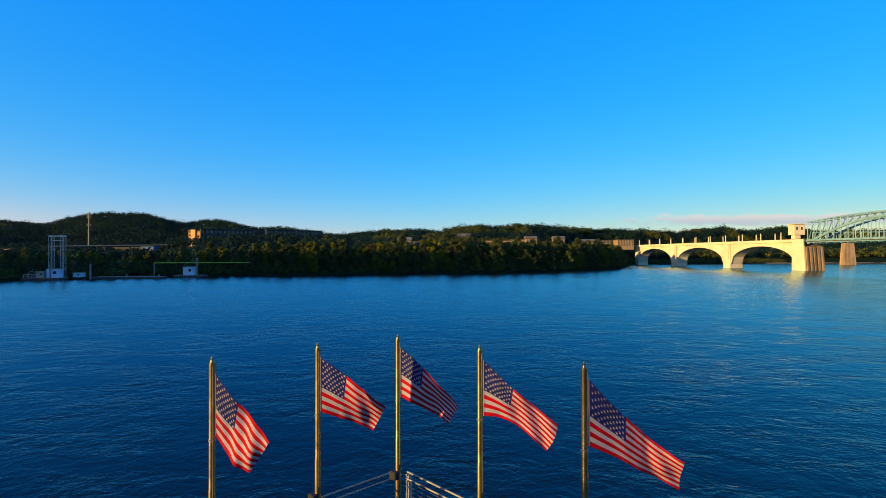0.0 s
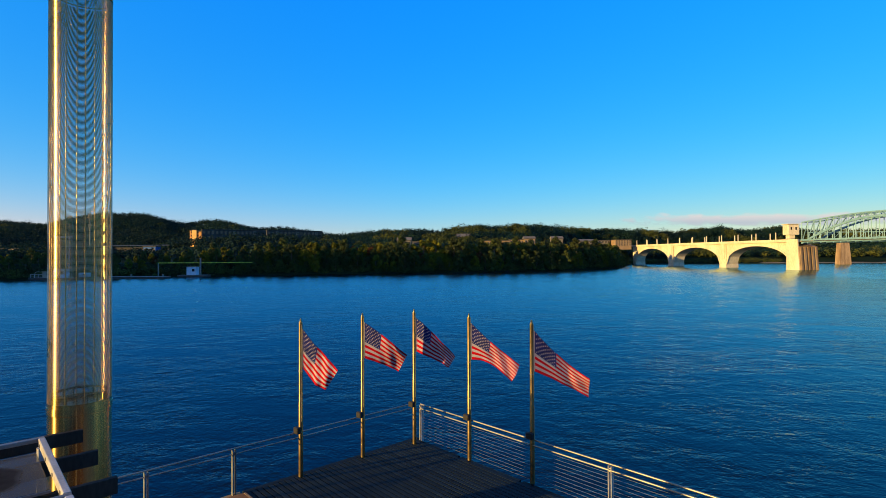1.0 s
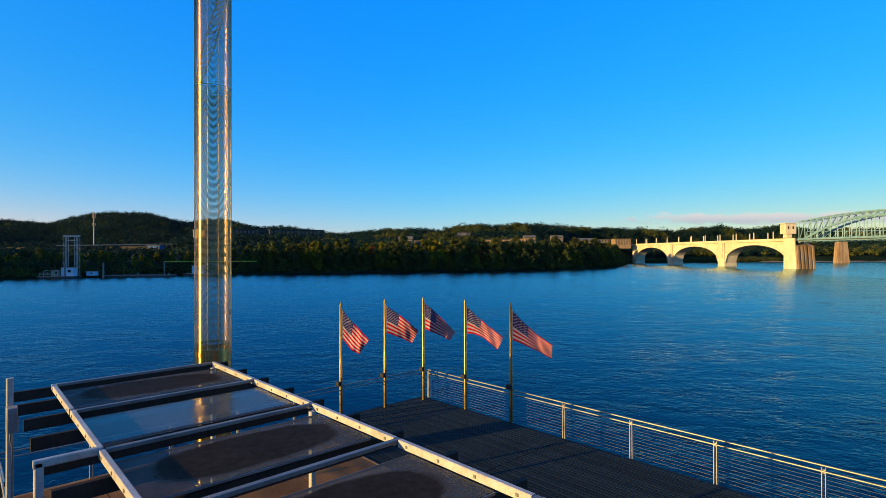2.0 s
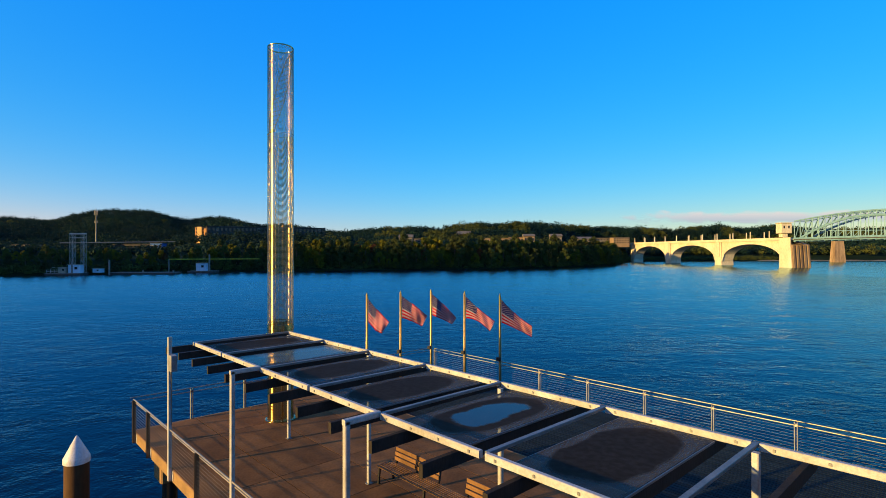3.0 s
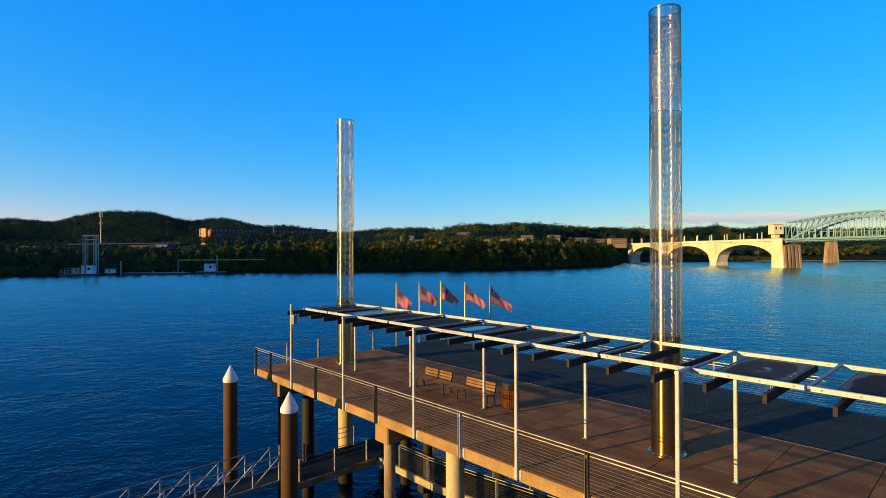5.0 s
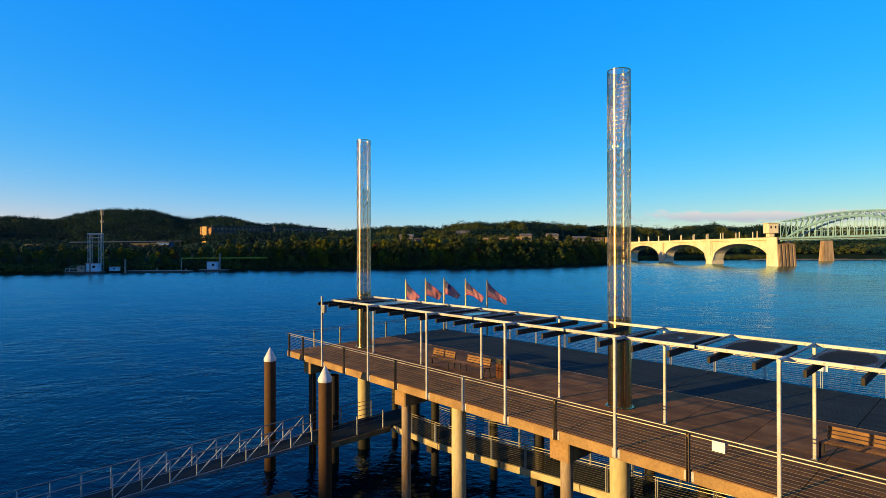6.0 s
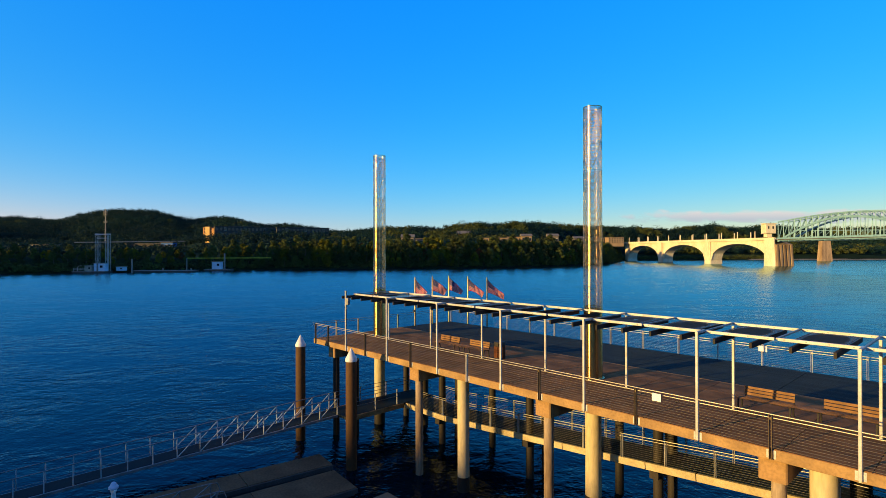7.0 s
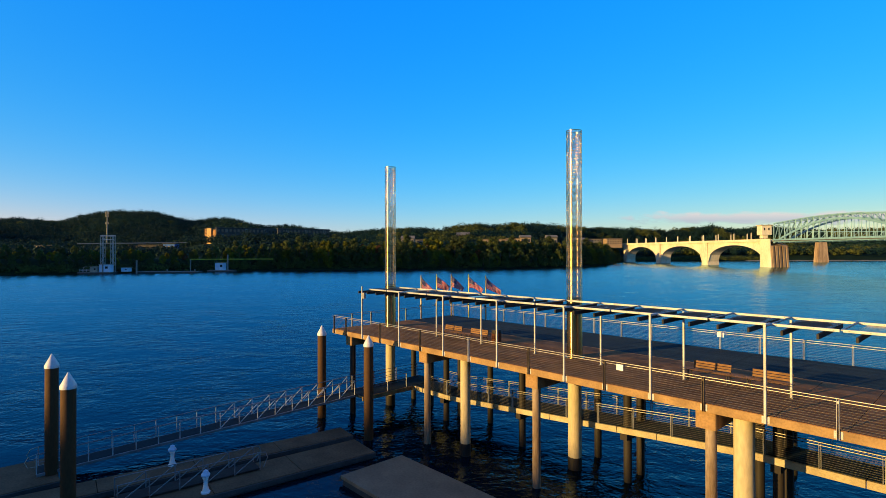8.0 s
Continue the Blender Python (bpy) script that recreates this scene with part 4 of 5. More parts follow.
TURN = math.degrees(math.atan2(ASIDE.y, ASIDE.x))


def V(a, d, z=0.0):
    """A place a metres aside and d metres ahead of the camera's first place; far things are placed to fit its view."""
    return EYE0 + ASIDE * a + AHEAD * d + Vector((0, 0, z))


# far shore: aside, ahead

def shore(a):
    return float(np.interp(a, [-4000, -900, -400, -219, -190, -160, -131, -66, 18, 92, 153, 196, 240, 420, 900, 4000], [-900, 60, 205, 264, 281, 301, 322, 339, 359, 396, 453, 560, 640, 660, 640, 200]))


# skyline of the wooded hills: bearing (aside / ahead), rise (height over the eye / ahead)
SKY_B = [-1.268, -0.9464, -0.8392, -0.7856, -0.7535, -0.7267, -0.6999, -0.6463, -0.6088, -0.5659, -0.5391, -0.5177, -0.4855, -0.4534, -0.4212, -0.3891, -0.3569, -0.3033, -0.239, -0.1961, -0.1318, -0.0461, -0.0032, 0.0182, 0.0611, 0.104, 0.1468, 0.2326, 0.3183, 0.4041, 0.4469, 0.5327, 0.5756, 0.6399, 0.7149, 0.8435, 1.1972]
SKY_R = [0.0557, 0.06, 0.0643, 0.0589, 0.0589, 0.0654, 0.0718, 0.0793, 0.0772, 0.0761, 0.0707, 0.0622, 0.06, 0.0632, 0.0622, 0.0536, 0.0472, 0.0493, 0.0375, 0.0343, 0.0418, 0.0439, 0.0397, 0.045, 0.0525, 0.0482, 0.0536, 0.0493, 0.0439, 0.0429, 0.0386, 0.0493, 0.0429, 0.0482, 0.0407, 0.0407, 0.0407]


def ridge_dist(b):
    return float(np.interp(b, [-0.9, -0.45, -0.3, 0.0, 0.3, 0.9], [1150, 1150, 1000, 760, 900, 1000]))


def height(a, d):
    """Ground height by place: river bed, far bank and hills, near bank with unseen ridges added to block the sun."""
    s = d - shore(a)
    if s > -25 and d > 0:
        if s < 0:
            return -9 + 9 * (s + 25) / 25 * 0.29
        b = a / max(d, 1)
        bank = -6.4 + 7.5 * min(1, s / 22) ** 0.8 + 5.0 * min(1, max(0, s - 22) / 160)
        rd = ridge_dist(b)
        top = 5.65 + float(np.interp(b, SKY_B, SKY_R)) * rd - 5.0
        flat = shore(a) + float(np.interp(b, [-0.5, -0.4], [430, 150]))
        f = min(1.0, max(0.0, (d - flat) / max(rd - flat, 60)))
        f = f * f * (3 - 2 * f)
        hill = bank + (top - bank) * f
        if d > rd:
            hill = top * max(0.25, 1 - (d - rd) / 1500)
        hill += 9 * min(1, max(0, (d - 400) / 110)) * float(np.interp(b, [-0.56, -0.49, -0.22, -0.16], [0, 1, 1, 0])) * max(0, 1 - f * 1.6)
        return hill + 2.0 * noise.noise(Vector((a * 0.012, d * 0.012, 0))) * min(1, s / 60)
    near = float(np.interp(a, [-4000, 8, 26, 4000], [-66, -66, -27, -27]))
    s = near - d
    if s > 0:
        # unseen ridge heights, set to cast shade on docks, far bank and hill
        shade_crest = float(np.interp(a, [-4000, -3300, -2480, -2280, -1250, -1088, -1065, -1040, -1020, -1000, -955, -855, -755, -420, -240, -211, -199, -190, -150, -60, 4000], [430, 430, 345, 60, 84, 146, 153, 158, 163, 168, 158, 146, 57, 30, 28.2, 28.2, 25.9, 24.9, 20.3, 12.6, 11]))
        back = 1 - min(1, max(0, s - 110) / (90 + 2.5 * max(0, shade_crest - 185)))
        shade_crest = min(shade_crest, 41) + max(0, shade_crest - 41) * back
        return -6.4 + 10 * min(1, s / 14) + (shade_crest - 3.6) * min(1, max(0, s - 14) / (30 + 0.18 * max(0, shade_crest - 41))) ** 1.2
    if s > -12:
        return -9 + 2.6 * (s + 12) / 12
    return -9.0


rings = [0, 15, 30, 45, 60, 75, 90, 110, 140, 170, 200] + [210 + 10 * i for i in range(34)] + [560 + 25 * i for i in range(40)] + [1600, 1800, 2100, 2500, 3000, 3600, 4400]
SPOKES = 300
gv, gf = [], []
for r in rings:
    for k in range(SPOKES):
        th = 2 * math.pi * k / SPOKES
        a, d = r * math.sin(th), r * math.cos(th)
        gv.append(V(a, d, height(a, d)))
for i in range(len(rings) - 1):
    for k in range(SPOKES):
        k2 = (k + 1) % SPOKES
        gf.append((i * SPOKES + k, (i + 1) * SPOKES + k, (i + 1) * SPOKES + k2, i * SPOKES + k2))
gb = Build().add(gv, gf, 0, True)
ground = tagged(new("ground", gb.mesh("ground", GROUND)), "wooded river banks and low hills, with unseen ridges added to block the sun", "ground", kind="structure")

# sandy strip of the far bank beside the bridges
sand = Build()
sv = []
for i in range(24):
    a = 400 + 22 * i
    for e, z in ((-14, -6.6), (-2, -5.6), (26, -3.0)):
        dd = shore(a) + e + 5 * noise.noise(Vector((a * 0.03, e, 1)))
        sv.append(V(a, dd, z))
sand.add(sv, [(i * 3 + j, (i + 1) * 3 + j, (i + 1) * 3 + j + 1, i * 3 + j + 1) for i in range(23) for j in range(2)], 0, True)
tagged(new("river_beach", sand.mesh("river_beach", SAND)), "pale sandy river beach under the far bank", "ground", kind="structure")

# far hill with distance haze put into its blue colour
hv, hn = [], 60
for i in range(hn):
    b = -1.3 + 0.75 * i / (hn - 1)
    z = 5.65 + 4200 * (0.062 + 0.012 * noise.noise(Vector((b * 9, 0, 3))) + 0.004 * noise.noise(Vector((b * 40, 0, 5)))) * float(np.interp(b, [-1.3, -0.8, -0.62, -0.55], [1.15, 1.05, 0.9, 0.4]))
    hv += [V(b * 4200, 4200, -20), V(b * 4200, 4200, z * 0.7), V(b * 4300, 4300, z)]
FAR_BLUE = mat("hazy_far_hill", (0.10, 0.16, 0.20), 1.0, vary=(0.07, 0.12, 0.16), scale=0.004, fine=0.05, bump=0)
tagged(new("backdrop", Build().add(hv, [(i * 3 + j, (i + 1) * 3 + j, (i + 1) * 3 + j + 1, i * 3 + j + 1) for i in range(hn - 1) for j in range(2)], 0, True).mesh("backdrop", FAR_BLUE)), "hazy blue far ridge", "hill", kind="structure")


# ---- trees ----
def leaf_quads(rng, centres, radii, count, size, loose=0.55, inner=0.5):
    """Small leaf sprays scattered in and on lumps."""
    idx = rng.integers(0, len(centres), count)
    u = rng.normal(size=(count, 3))
    u /= np.linalg.norm(u, axis=1)[:, None]
    r = rng.uniform(inner, 1.0, count)[:, None]
    c = centres[idx] + u * r * radii[idx][:, None] * np.array([1, 1, 0.8])
    nrm = u + rng.normal(scale=loose, size=(count, 3)) + np.array([0, 0, 0.35])
    nrm /= np.linalg.norm(nrm, axis=1)[:, None]
    t = np.cross(nrm, rng.normal(size=(count, 3)))
    t /= np.linalg.norm(t, axis=1)[:, None]
    w = np.cross(nrm, t)
    s = size * rng.uniform(0.6, 1.3, count)[:, None]
    k = rng.uniform(0.5, 0.9, count)[:, None]
    bend = nrm * s * 0.25
    return np.stack([c - t * s - bend, c - w * s * k, c + t * s - bend, c + w * s * k], 1)


def quad_mesh(name, quads, material):
    n = len(quads)
    me = bpy.data.meshes.new(name)
    me.from_pydata(quads.reshape(-1, 3).tolist(), [], np.arange(n * 4).reshape(-1, 4).tolist())
    me.materials.append(material)
    me.update()
    return me


def tree_parts(seed, h, w, material, count=1900):
    rng = np.random.default_rng(seed)
    b = Build()
    lean = rng.uniform(-0.06, 0.06, 2) * h
    b.tube([(0, 0, -1.5), (lean[0] * 0.4, lean[1] * 0.4, h * 0.35), (lean[0], lean[1], h * 0.72)], [h * 0.024, h * 0.018, h * 0.006], 7)
    cs, rs = [], []
    nl = 13
    for i in range(nl):
        a = 2.4 * i + rng.uniform(-0.5, 0.5)
        f = 0.16 + 0.78 * i / (nl - 1)
        spread = w * 0.5 * math.sin(math.pi * min(1, 0.2 + 0.75 * f)) * rng.uniform(0.4, 0.9)
        c = np.array([spread * math.cos(a), spread * math.sin(a), h * f])
        cs.append(c)
        rs.append(w * rng.uniform(0.19, 0.30) * (1.1 - 0.4 * f))
        b.tube([(lean[0] * f, lean[1] * f, h * f * 0.7), tuple(c)], [h * 0.008, h * 0.003], 5, caps=False)
    q = leaf_quads(rng, np.array(cs), np.array(rs), count, 0.04 * w + 0.08, 0.38)
    return b.mesh("trunk", BARK), quad_mesh("crown", q, material)


KINDS = []
for i, (h, w, m, lab) in enumerate(((17, 12, LEAF_DARK, "broad dark green riverside tree"), (14, 11, LEAF_WARM, "riverside tree with a rounded crown, sunlit yellow put into its leaves"),
                                    (19, 12, LEAF_DARK, "tall dark green riverside tree"), (12, 10, LEAF_WARM, "low yellow-green riverside tree"),
                                    (15, 11, LEAF_DARK, "dense green riverside tree"), (11, 9, LEAF_RUST, "small rust-tinted tree on the river bank"))):
    KINDS.append((*tree_parts(40 + i, h, w, m), lab))
rng = np.random.default_rng(7)


def tree(kind, p, scale, turn):
    tm, cm, lab = KINDS[kind]
    t = thing("tree", lab, "tree", tuple(p), turn, "riverside trees")
    t.scale = (scale, scale, scale * 1.0)
    part("trunk", tm, None, t)
    part("crown", cm, None, t)


for row, (off, step, smin, smax) in enumerate(((4, 6.5, 0.45, 0.8), (13, 6.5, 0.7, 1.05), (26, 7.5, 0.8, 1.15), (42, 9, 0.75, 1.1))):
    a = -300.0 if row else -150.0
    while a < 214:
        d = shore(a) + off + rng.uniform(-3, 3)
        b = a / d
        low = float(np.interp(b, [-0.62, -0.50, -0.47, -0.28, -0.25, 0.4], [0.5, 0.52, 0.75, 0.92, 1.0, 1.0]))
        if a > 196:
            low = 0.7
        if row == 0 and b < -0.30:
            low *= 0.8
        # the higher rear rows get more of the sun-yellow leaf colour
        kind = int(rng.choice([0, 1, 2, 3, 4, 4, 0, 2])) if row < 2 else int(rng.choice([1, 3, 1, 0, 4, 3]))
        if rng.uniform() < 0.03:
            kind = 5
        tree(kind, V(a, d, height(a, d) - 0.3), low * rng.uniform(smin, smax), rng.uniform(0, 360))
        a += step * rng.uniform(0.7, 1.25)

# undergrowth down to the water's edge
cs, rs = [], []
a = -330.0
while a < 430:
    for k in range(3):
        d = shore(a) + rng.uniform(0.0, 9)
        s = rng.uniform(1.4, 3.4)
        cs.append(np.array(V(a + rng.uniform(-2, 2), d, height(a, d) + s * 0.5)))
        rs.append(s)
    a += 1.9
tagged(new("undergrowth", quad_mesh("undergrowth", leaf_quads(rng, np.array(cs), np.array(rs), 48000, 0.5), LEAF_DARK)), "dark tangled shrubs along the far water's edge", "shrubs", kind="stuff")

# wooded slopes
cs, rs, n_tree = [], [], 0
while n_tree < 13000:
    b = rng.uniform(-1.02, 1.0)
    rd = ridge_dist(b)
    d0 = shore(b * 330) + 70 if b < 0.3 else 585
    d = d0 + (rd + 60 - d0) * rng.uniform(0, 1) ** 0.8
    a = b * d
    if d < shore(a) + (60 if b < 0.3 else 22) or (b < -0.47 and 440 < d < 530) or (-0.5 < b < -0.22 and 583 < d < 640):
        continue
    n_tree += 1
    s = rng.uniform(3.4, 7.4) * (0.6 if b < -0.47 and d < 450 else 1)
    if abs(d - rd) < 45:
        s *= rng.uniform(0.8, 1.2)
    g = height(a, d)
    for k in range(2):
        cs.append(np.array(V(a + rng.uniform(-3, 3), d + rng.uniform(-3, 3), g + s * rng.uniform(0.5, 1.2))))
        rs.append(s * rng.uniform(0.7, 1.0))
cs, rs = np.array(cs), np.array(rs)
# sunlit olive is kept scarce on the left hill, which lies in shade
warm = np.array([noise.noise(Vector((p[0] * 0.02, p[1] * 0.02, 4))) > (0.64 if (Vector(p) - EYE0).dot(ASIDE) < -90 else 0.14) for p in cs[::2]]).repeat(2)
tagged(new("hill_woods", quad_mesh("hill_woods", leaf_quads(rng, cs[~warm], rs[~warm], 350000, 1.15, 0.2, 0.8), LEAF_FAR)), "dense woods on the far hills, shade put into their dark green", "woods", kind="stuff")
tagged(new("hill_woods", quad_mesh("hill_woods", leaf_quads(rng, cs[warm], rs[warm], 190000, 1.15, 0.2, 0.8), LEAF_OLIVE)), "patches of hill trees with low sunlight put into their olive colour", "woods", kind="stuff")


# ---- buildings on the far bank ----
def block(name, label, a0, a1, d, z0, z1, deep, wall, floors, cols, group="far buildings", roof_over=0.6, turned=0, gable=0.0):
    w = (a1 - a0) / math.cos(radians(turned))
    p = V((a0 + a1) / 2, d, z0)
    t = thing(name, label, "building", tuple(p), TURN + turned, group)
    h = z1 - z0
    part("wall", Build().box((0, deep / 2, h / 2 - 2), (w, deep, h + 4), 0.01), wall, t)
    part("roof", Build().box((0, deep / 2, h + 0.25), (w + roof_over * 2, deep + roof_over * 2, 0.5), 0.1), ROOF, t)
    if gable:
        e, q = w / 2 + 0.7, deep + 0.8
        part("pitched_roof", Build().add([(-e, -0.8, h + 0.5), (e, -0.8, h + 0.5), (e, q, h + 0.5), (-e, q, h + 0.5), (-e, deep / 2, h + 0.5 + gable), (e, deep / 2, h + 0.5 + gable)],
                                         [(0, 1, 5, 4), (2, 3, 4, 5), (0, 4, 3), (1, 2, 5), (3, 2, 1, 0)]), WALL_DIM, t)
    fh, cw = h / floors, w / cols
    for f in range(floors):
        for c in range(cols):
            x, z = -w / 2 + cw * (c + 0.5), fh * (f + 0.52)
            wnd = part("window", Build().box((x, -0.05, z), (cw * 0.62, 0.2, fh * 0.6), 0.05), WALL_PALE if (c * 7 + f * 3) % 5 == 0 or wall is not WALL_GREY else WALL_GREY, t)
            part("pane", Build().box((x, -0.14, z), (cw * 0.52, 0.06, fh * 0.5), 0.05), GLASS_DARK, wnd)
    return t


wing = block("apartment_building", "apartment end wing with low sun put into its orange walls", -284.0, -268.8, 586, 16, 34.2, 16, WALL_ORANGE, 5, 4)
part("stair_bay", Build().box((-1.6, -1.2, 7.4), (5.0, 2.4, 23.0), 0.02), WALL_SUNNY, wing, "taller sunlit stair bay")
part("parapet", Build().box((-1.6, -1.2, 19.1), (5.4, 2.8, 0.4), 0.1), ROOF, wing)
part("balcony_stack", Build().box((4.6, -0.9, 7.0), (3.0, 1.6, 20.0), 0.05), WALL_ORANGE, wing)
block("apartment_building", "long dark apartment block with flat overhanging roof", -266.6, -197.0, 598, 16, 35.2, 4, WALL_GREY, 3, 18, turned=30)
block("apartment_building", "long dark apartment block wing with pale bays", -194.0, -140.0, 592, 16, 33.9, 4, WALL_GREY, 3, 14, turned=30)
block("low_building", "grey low house among the trees", -45.0, -31.5, 520, 8, 20.3, 12, WALL_DIM, 2, 4, gable=3.0)
block("low_building", "grey low building with a long flat roof", -31.0, -8.0, 540, 8, 19.6, 12, WALL_DIM, 1, 5)
block("hillside_house", "brown hillside house under a pitched roof", 17.5, 34.0, 640, 10, 27.6, 14, WALL_TAN, 3, 4, gable=4.0)
block("long_building", "long tan building with a bright low roof line", 41.8, 68.0, 520, 8, 19.6, 12, WALL_TAN, 2, 10)
block("long_building", "long tan building stepped up at one end", 69.3, 90.9, 530, 8, 20.8, 12, WALL_TAN, 2, 8)
block("long_building", "short gabled tan building", 83.0, 94.0, 526, 8, 21.6, 9, WALL_TAN, 2, 3, gable=2.2)
block("low_building", "small grey gabled building on the wooded slope", 118.2, 130.0, 560, 9, 22.6, 10, WALL_DIM, 1, 3, gable=2.4)
block("office_building", "low grey building under a pale pitched roof", 158.0, 176.0, 600, 15.0, 20.4, 14, WALL_DIM, 2, 5, gable=2.6)
block("office_building", "pale low office building with a row of windows", 177.5, 195.0, 604, 15.0, 21.6, 14, WALL_DIM, 2, 5)
block("office_building", "brown framed building under construction", 196.0, 214.4, 590, 15.0, 21.8, 14, WALL_TAN, 3, 6)
block("low_building", "white warehouse on the far bank", -357.0, -342.6, 420, 3, 12.0, 14, WALL_PALE, 1, 4)
block("low_building", "brick shed on the far bank", -354.0, -346.1, 430, 2, 11.2, 9, WALL_TAN, 1, 3)
block("low_building", "long pale sheds beside the road", -336.1, -297.1, 520, 4, 14.0, 9, WALL_GREY, 1, 12)
block("low_building", "blue sheeted sheds beside the road", -294.2, -282.1, 512, 4, 15.0, 9, BLUE_TARP, 1, 3)

road = thing("road_bridge", "thin pale elevated road and parapet crossing the far bank", "bridge")
part("deck", Build().bar(V(-375.7, 500, 15.3), V(-276.7, 540, 17.2), 3.0, 0.9), DULL_STEEL, road)
for i in range(9):
    p = V(-375.7, 500, 0).lerp(V(-276.7, 540, 0), (i + 0.5) / 9)
    part("pier", Build().box((p.x, p.y, 7), (1.2, 1.2, 13), 0.05), WALL_GREY, road)

mast = thing("radio_mast", "slender radio mast with clustered antennas", "mast", tuple(V(-472.5, 700, 8)))
mh = 65.7 - 8
part("shaft", Build().tube([(0, 0, -4), (0, 0, mh)], [0.9, 0.45], 10), DULL_STEEL, mast)
for h in (0.93, 0.87, 0.69):
    for k in range(6):
        a = math.pi * k / 3
        part("antenna", Build().box((2.0 * math.cos(a), 2.0 * math.sin(a), mh * h), (0.5, 0.5, 2.6), 0.1), WALL_PALE, mast)
    part("platform", Build().lathe((0, 0, mh * h - 1.6), [(2.2, 0), (2.2, 0.25)], 12), DULL_STEEL, mast)

# work barges along the far shore
def barge(a0, a1, d, label):
    w = a1 - a0
    t = thing("barge", label, "barge", tuple(V((a0 + a1) / 2, d, WATER_Z)), TURN, "moored barges")
    part("hull", Build().box((0, 0, 0.3), (w, 7, 1.5), 0.1), FLOAT_SIDE, t)
    part("deck_edge", Build().box((0, 0, 1.1), (w + 0.3, 7.2, 0.15), 0.1), DULL_STEEL, t)
    return t


barge(-212.5, -193.5, 268, "flat dark work barge")
barge(-184.2, -148.4, 279, "long low dark barge")
barge(-150.6, -134.6, 297, "short low barge with a small cabin")


def cabin(a, d, w, h, label, z=WATER_Z + 1.15, m=None):
    t = thing("dock_cabin", label, "cabin", tuple(V(a, d, z)), TURN, "barge cabins")
    part("body", Build().box((0, 0, h / 2), (w, 4, h), 0.04), m or BLUE_BOX, t)
    part("roof", Build().box((0, 0, h + 0.12), (w + 0.6, 4.6, 0.24), 0.1), WALL_PALE, t)
    part("window", Build().box((w * 0.2, -2.02, h * 0.6), (w * 0.25, 0.06, h * 0.3), 0.05), GLASS_DARK, t)


cabin(-197.9, 268, 6.2, 4.4, "pale blue cabin under the lattice tower")
cabin(-203.6, 267, 4.0, 3.0, "small white wheelhouse with windows", m=WALL_PALE)
guard = thing("barge_railing", "pale pipe railing and small davit on the work barge", "railing", tuple(V(-209.2, 266, WATER_Z + 1.15)), TURN)
for dx in (-3.2, -1.1, 1.0, 3.1):
    part("post", Build().tube([(dx, 0, 0), (dx, 0, 1.7)], 0.09, 8), PAINT_STEEL, guard)
for z in (0.9, 1.7):
    part("rail", Build().tube([(-3.2, 0, z), (3.1, 0, z)], 0.08, 8), PAINT_STEEL, guard)
part("davit", Build().tube([(-1.1, 0.3, 0), (-1.1, 0.3, 2.4), (-0.4, 0.3, 3.0), (1.2, 0.3, 3.1)], 0.1, 8), PAINT_STEEL, guard)
cabin(-189.8, 274, 4.0, 2.2, "low pale blue cabin")
cabin(-143.4, 297, 5.6, 4.6, "pale blue pump cabin with a flat roof")

lat = thing("lattice_tower", "tall pale lattice hoist tower on a barge", "tower", tuple(V(-198.3, 270, WATER_Z + 1.0)), TURN)
th = 16.4 - (WATER_Z + 1.0)
for sx in (-3.0, 3.0):
    leg = Build()
    for dx in (-0.85, 0.85):
        for y in (-0.85, 0.85):
            leg.bar((sx + dx, y, 0), (sx + dx, y, th), 0.16, 0.16)
    part("leg", leg, PAINT_STEEL, lat)
    br = Build()
    nseg = 9
    for i in range(nseg):
        z0, z1 = th * i / nseg, th * (i + 1) / nseg
        for y in (-0.85, 0.85):
            s = 1 if i % 2 else -1
            br.bar((sx - 0.85 * s, y, z0), (sx + 0.85 * s, y, z1), 0.11, 0.11)
            br.bar((sx - 0.85, y, z1), (sx + 0.85, y, z1), 0.11, 0.11)
    part("bracing", br, PAINT_STEEL, lat)
part("head_beam", Build().box((0, 0, th - 0.4), (8.2, 1.9, 0.7), 0.05), PAINT_STEEL, lat)
part("cross_beam", Build().box((0, 0, th - 2.6), (6, 1.4, 0.4), 0.05), PAINT_STEEL, lat)

boom = thing("pipe_boom", "long yellow-green pipe boom on a single post", "pipe")
part("boom", Build().bar(V(-158.4, 288, 1.9), V(-114.0, 310, 1.7), 0.5, 0.45), BOOM, boom)
part("post", Build().bar(V(-158.4, 288, WATER_Z), V(-158.4, 288, 1.9), 0.5, 0.5), DULL_STEEL, boom)
for a, d, z in ((-182.6, 272, 1.6), (-198.8, 266, 1.1), (-168.7, 280, -4.0), (-154.8, 286, -4.2), (-137.7, 294, 4.7)):
    solid("mooring_post", Build().tube([(0, 0, -2), (0, 0, z - WATER_Z)], 0.45, 10), DULL_STEEL, "plain steel mooring post by the barges", "post", tuple(V(a, d, WATER_Z)), group="mooring posts")


# ---- arched bridge ----
def axis(s):
    """Place along the bridge's near face, s metres from the big pier towards the far bank."""
    return V(257.3 - 0.165 * s, 388 + 0.986 * s)


BD = (axis(1) - axis(0)).normalized()
BN = Vector((BD.y, -BD.x, 0))
if BN.dot(ASIDE) < 0:
    BN = -BN
BW = 10.5
DECK_Z = 14.6
arched = thing("arched_bridge", "cream concrete river bridge with three broad arches", "bridge")


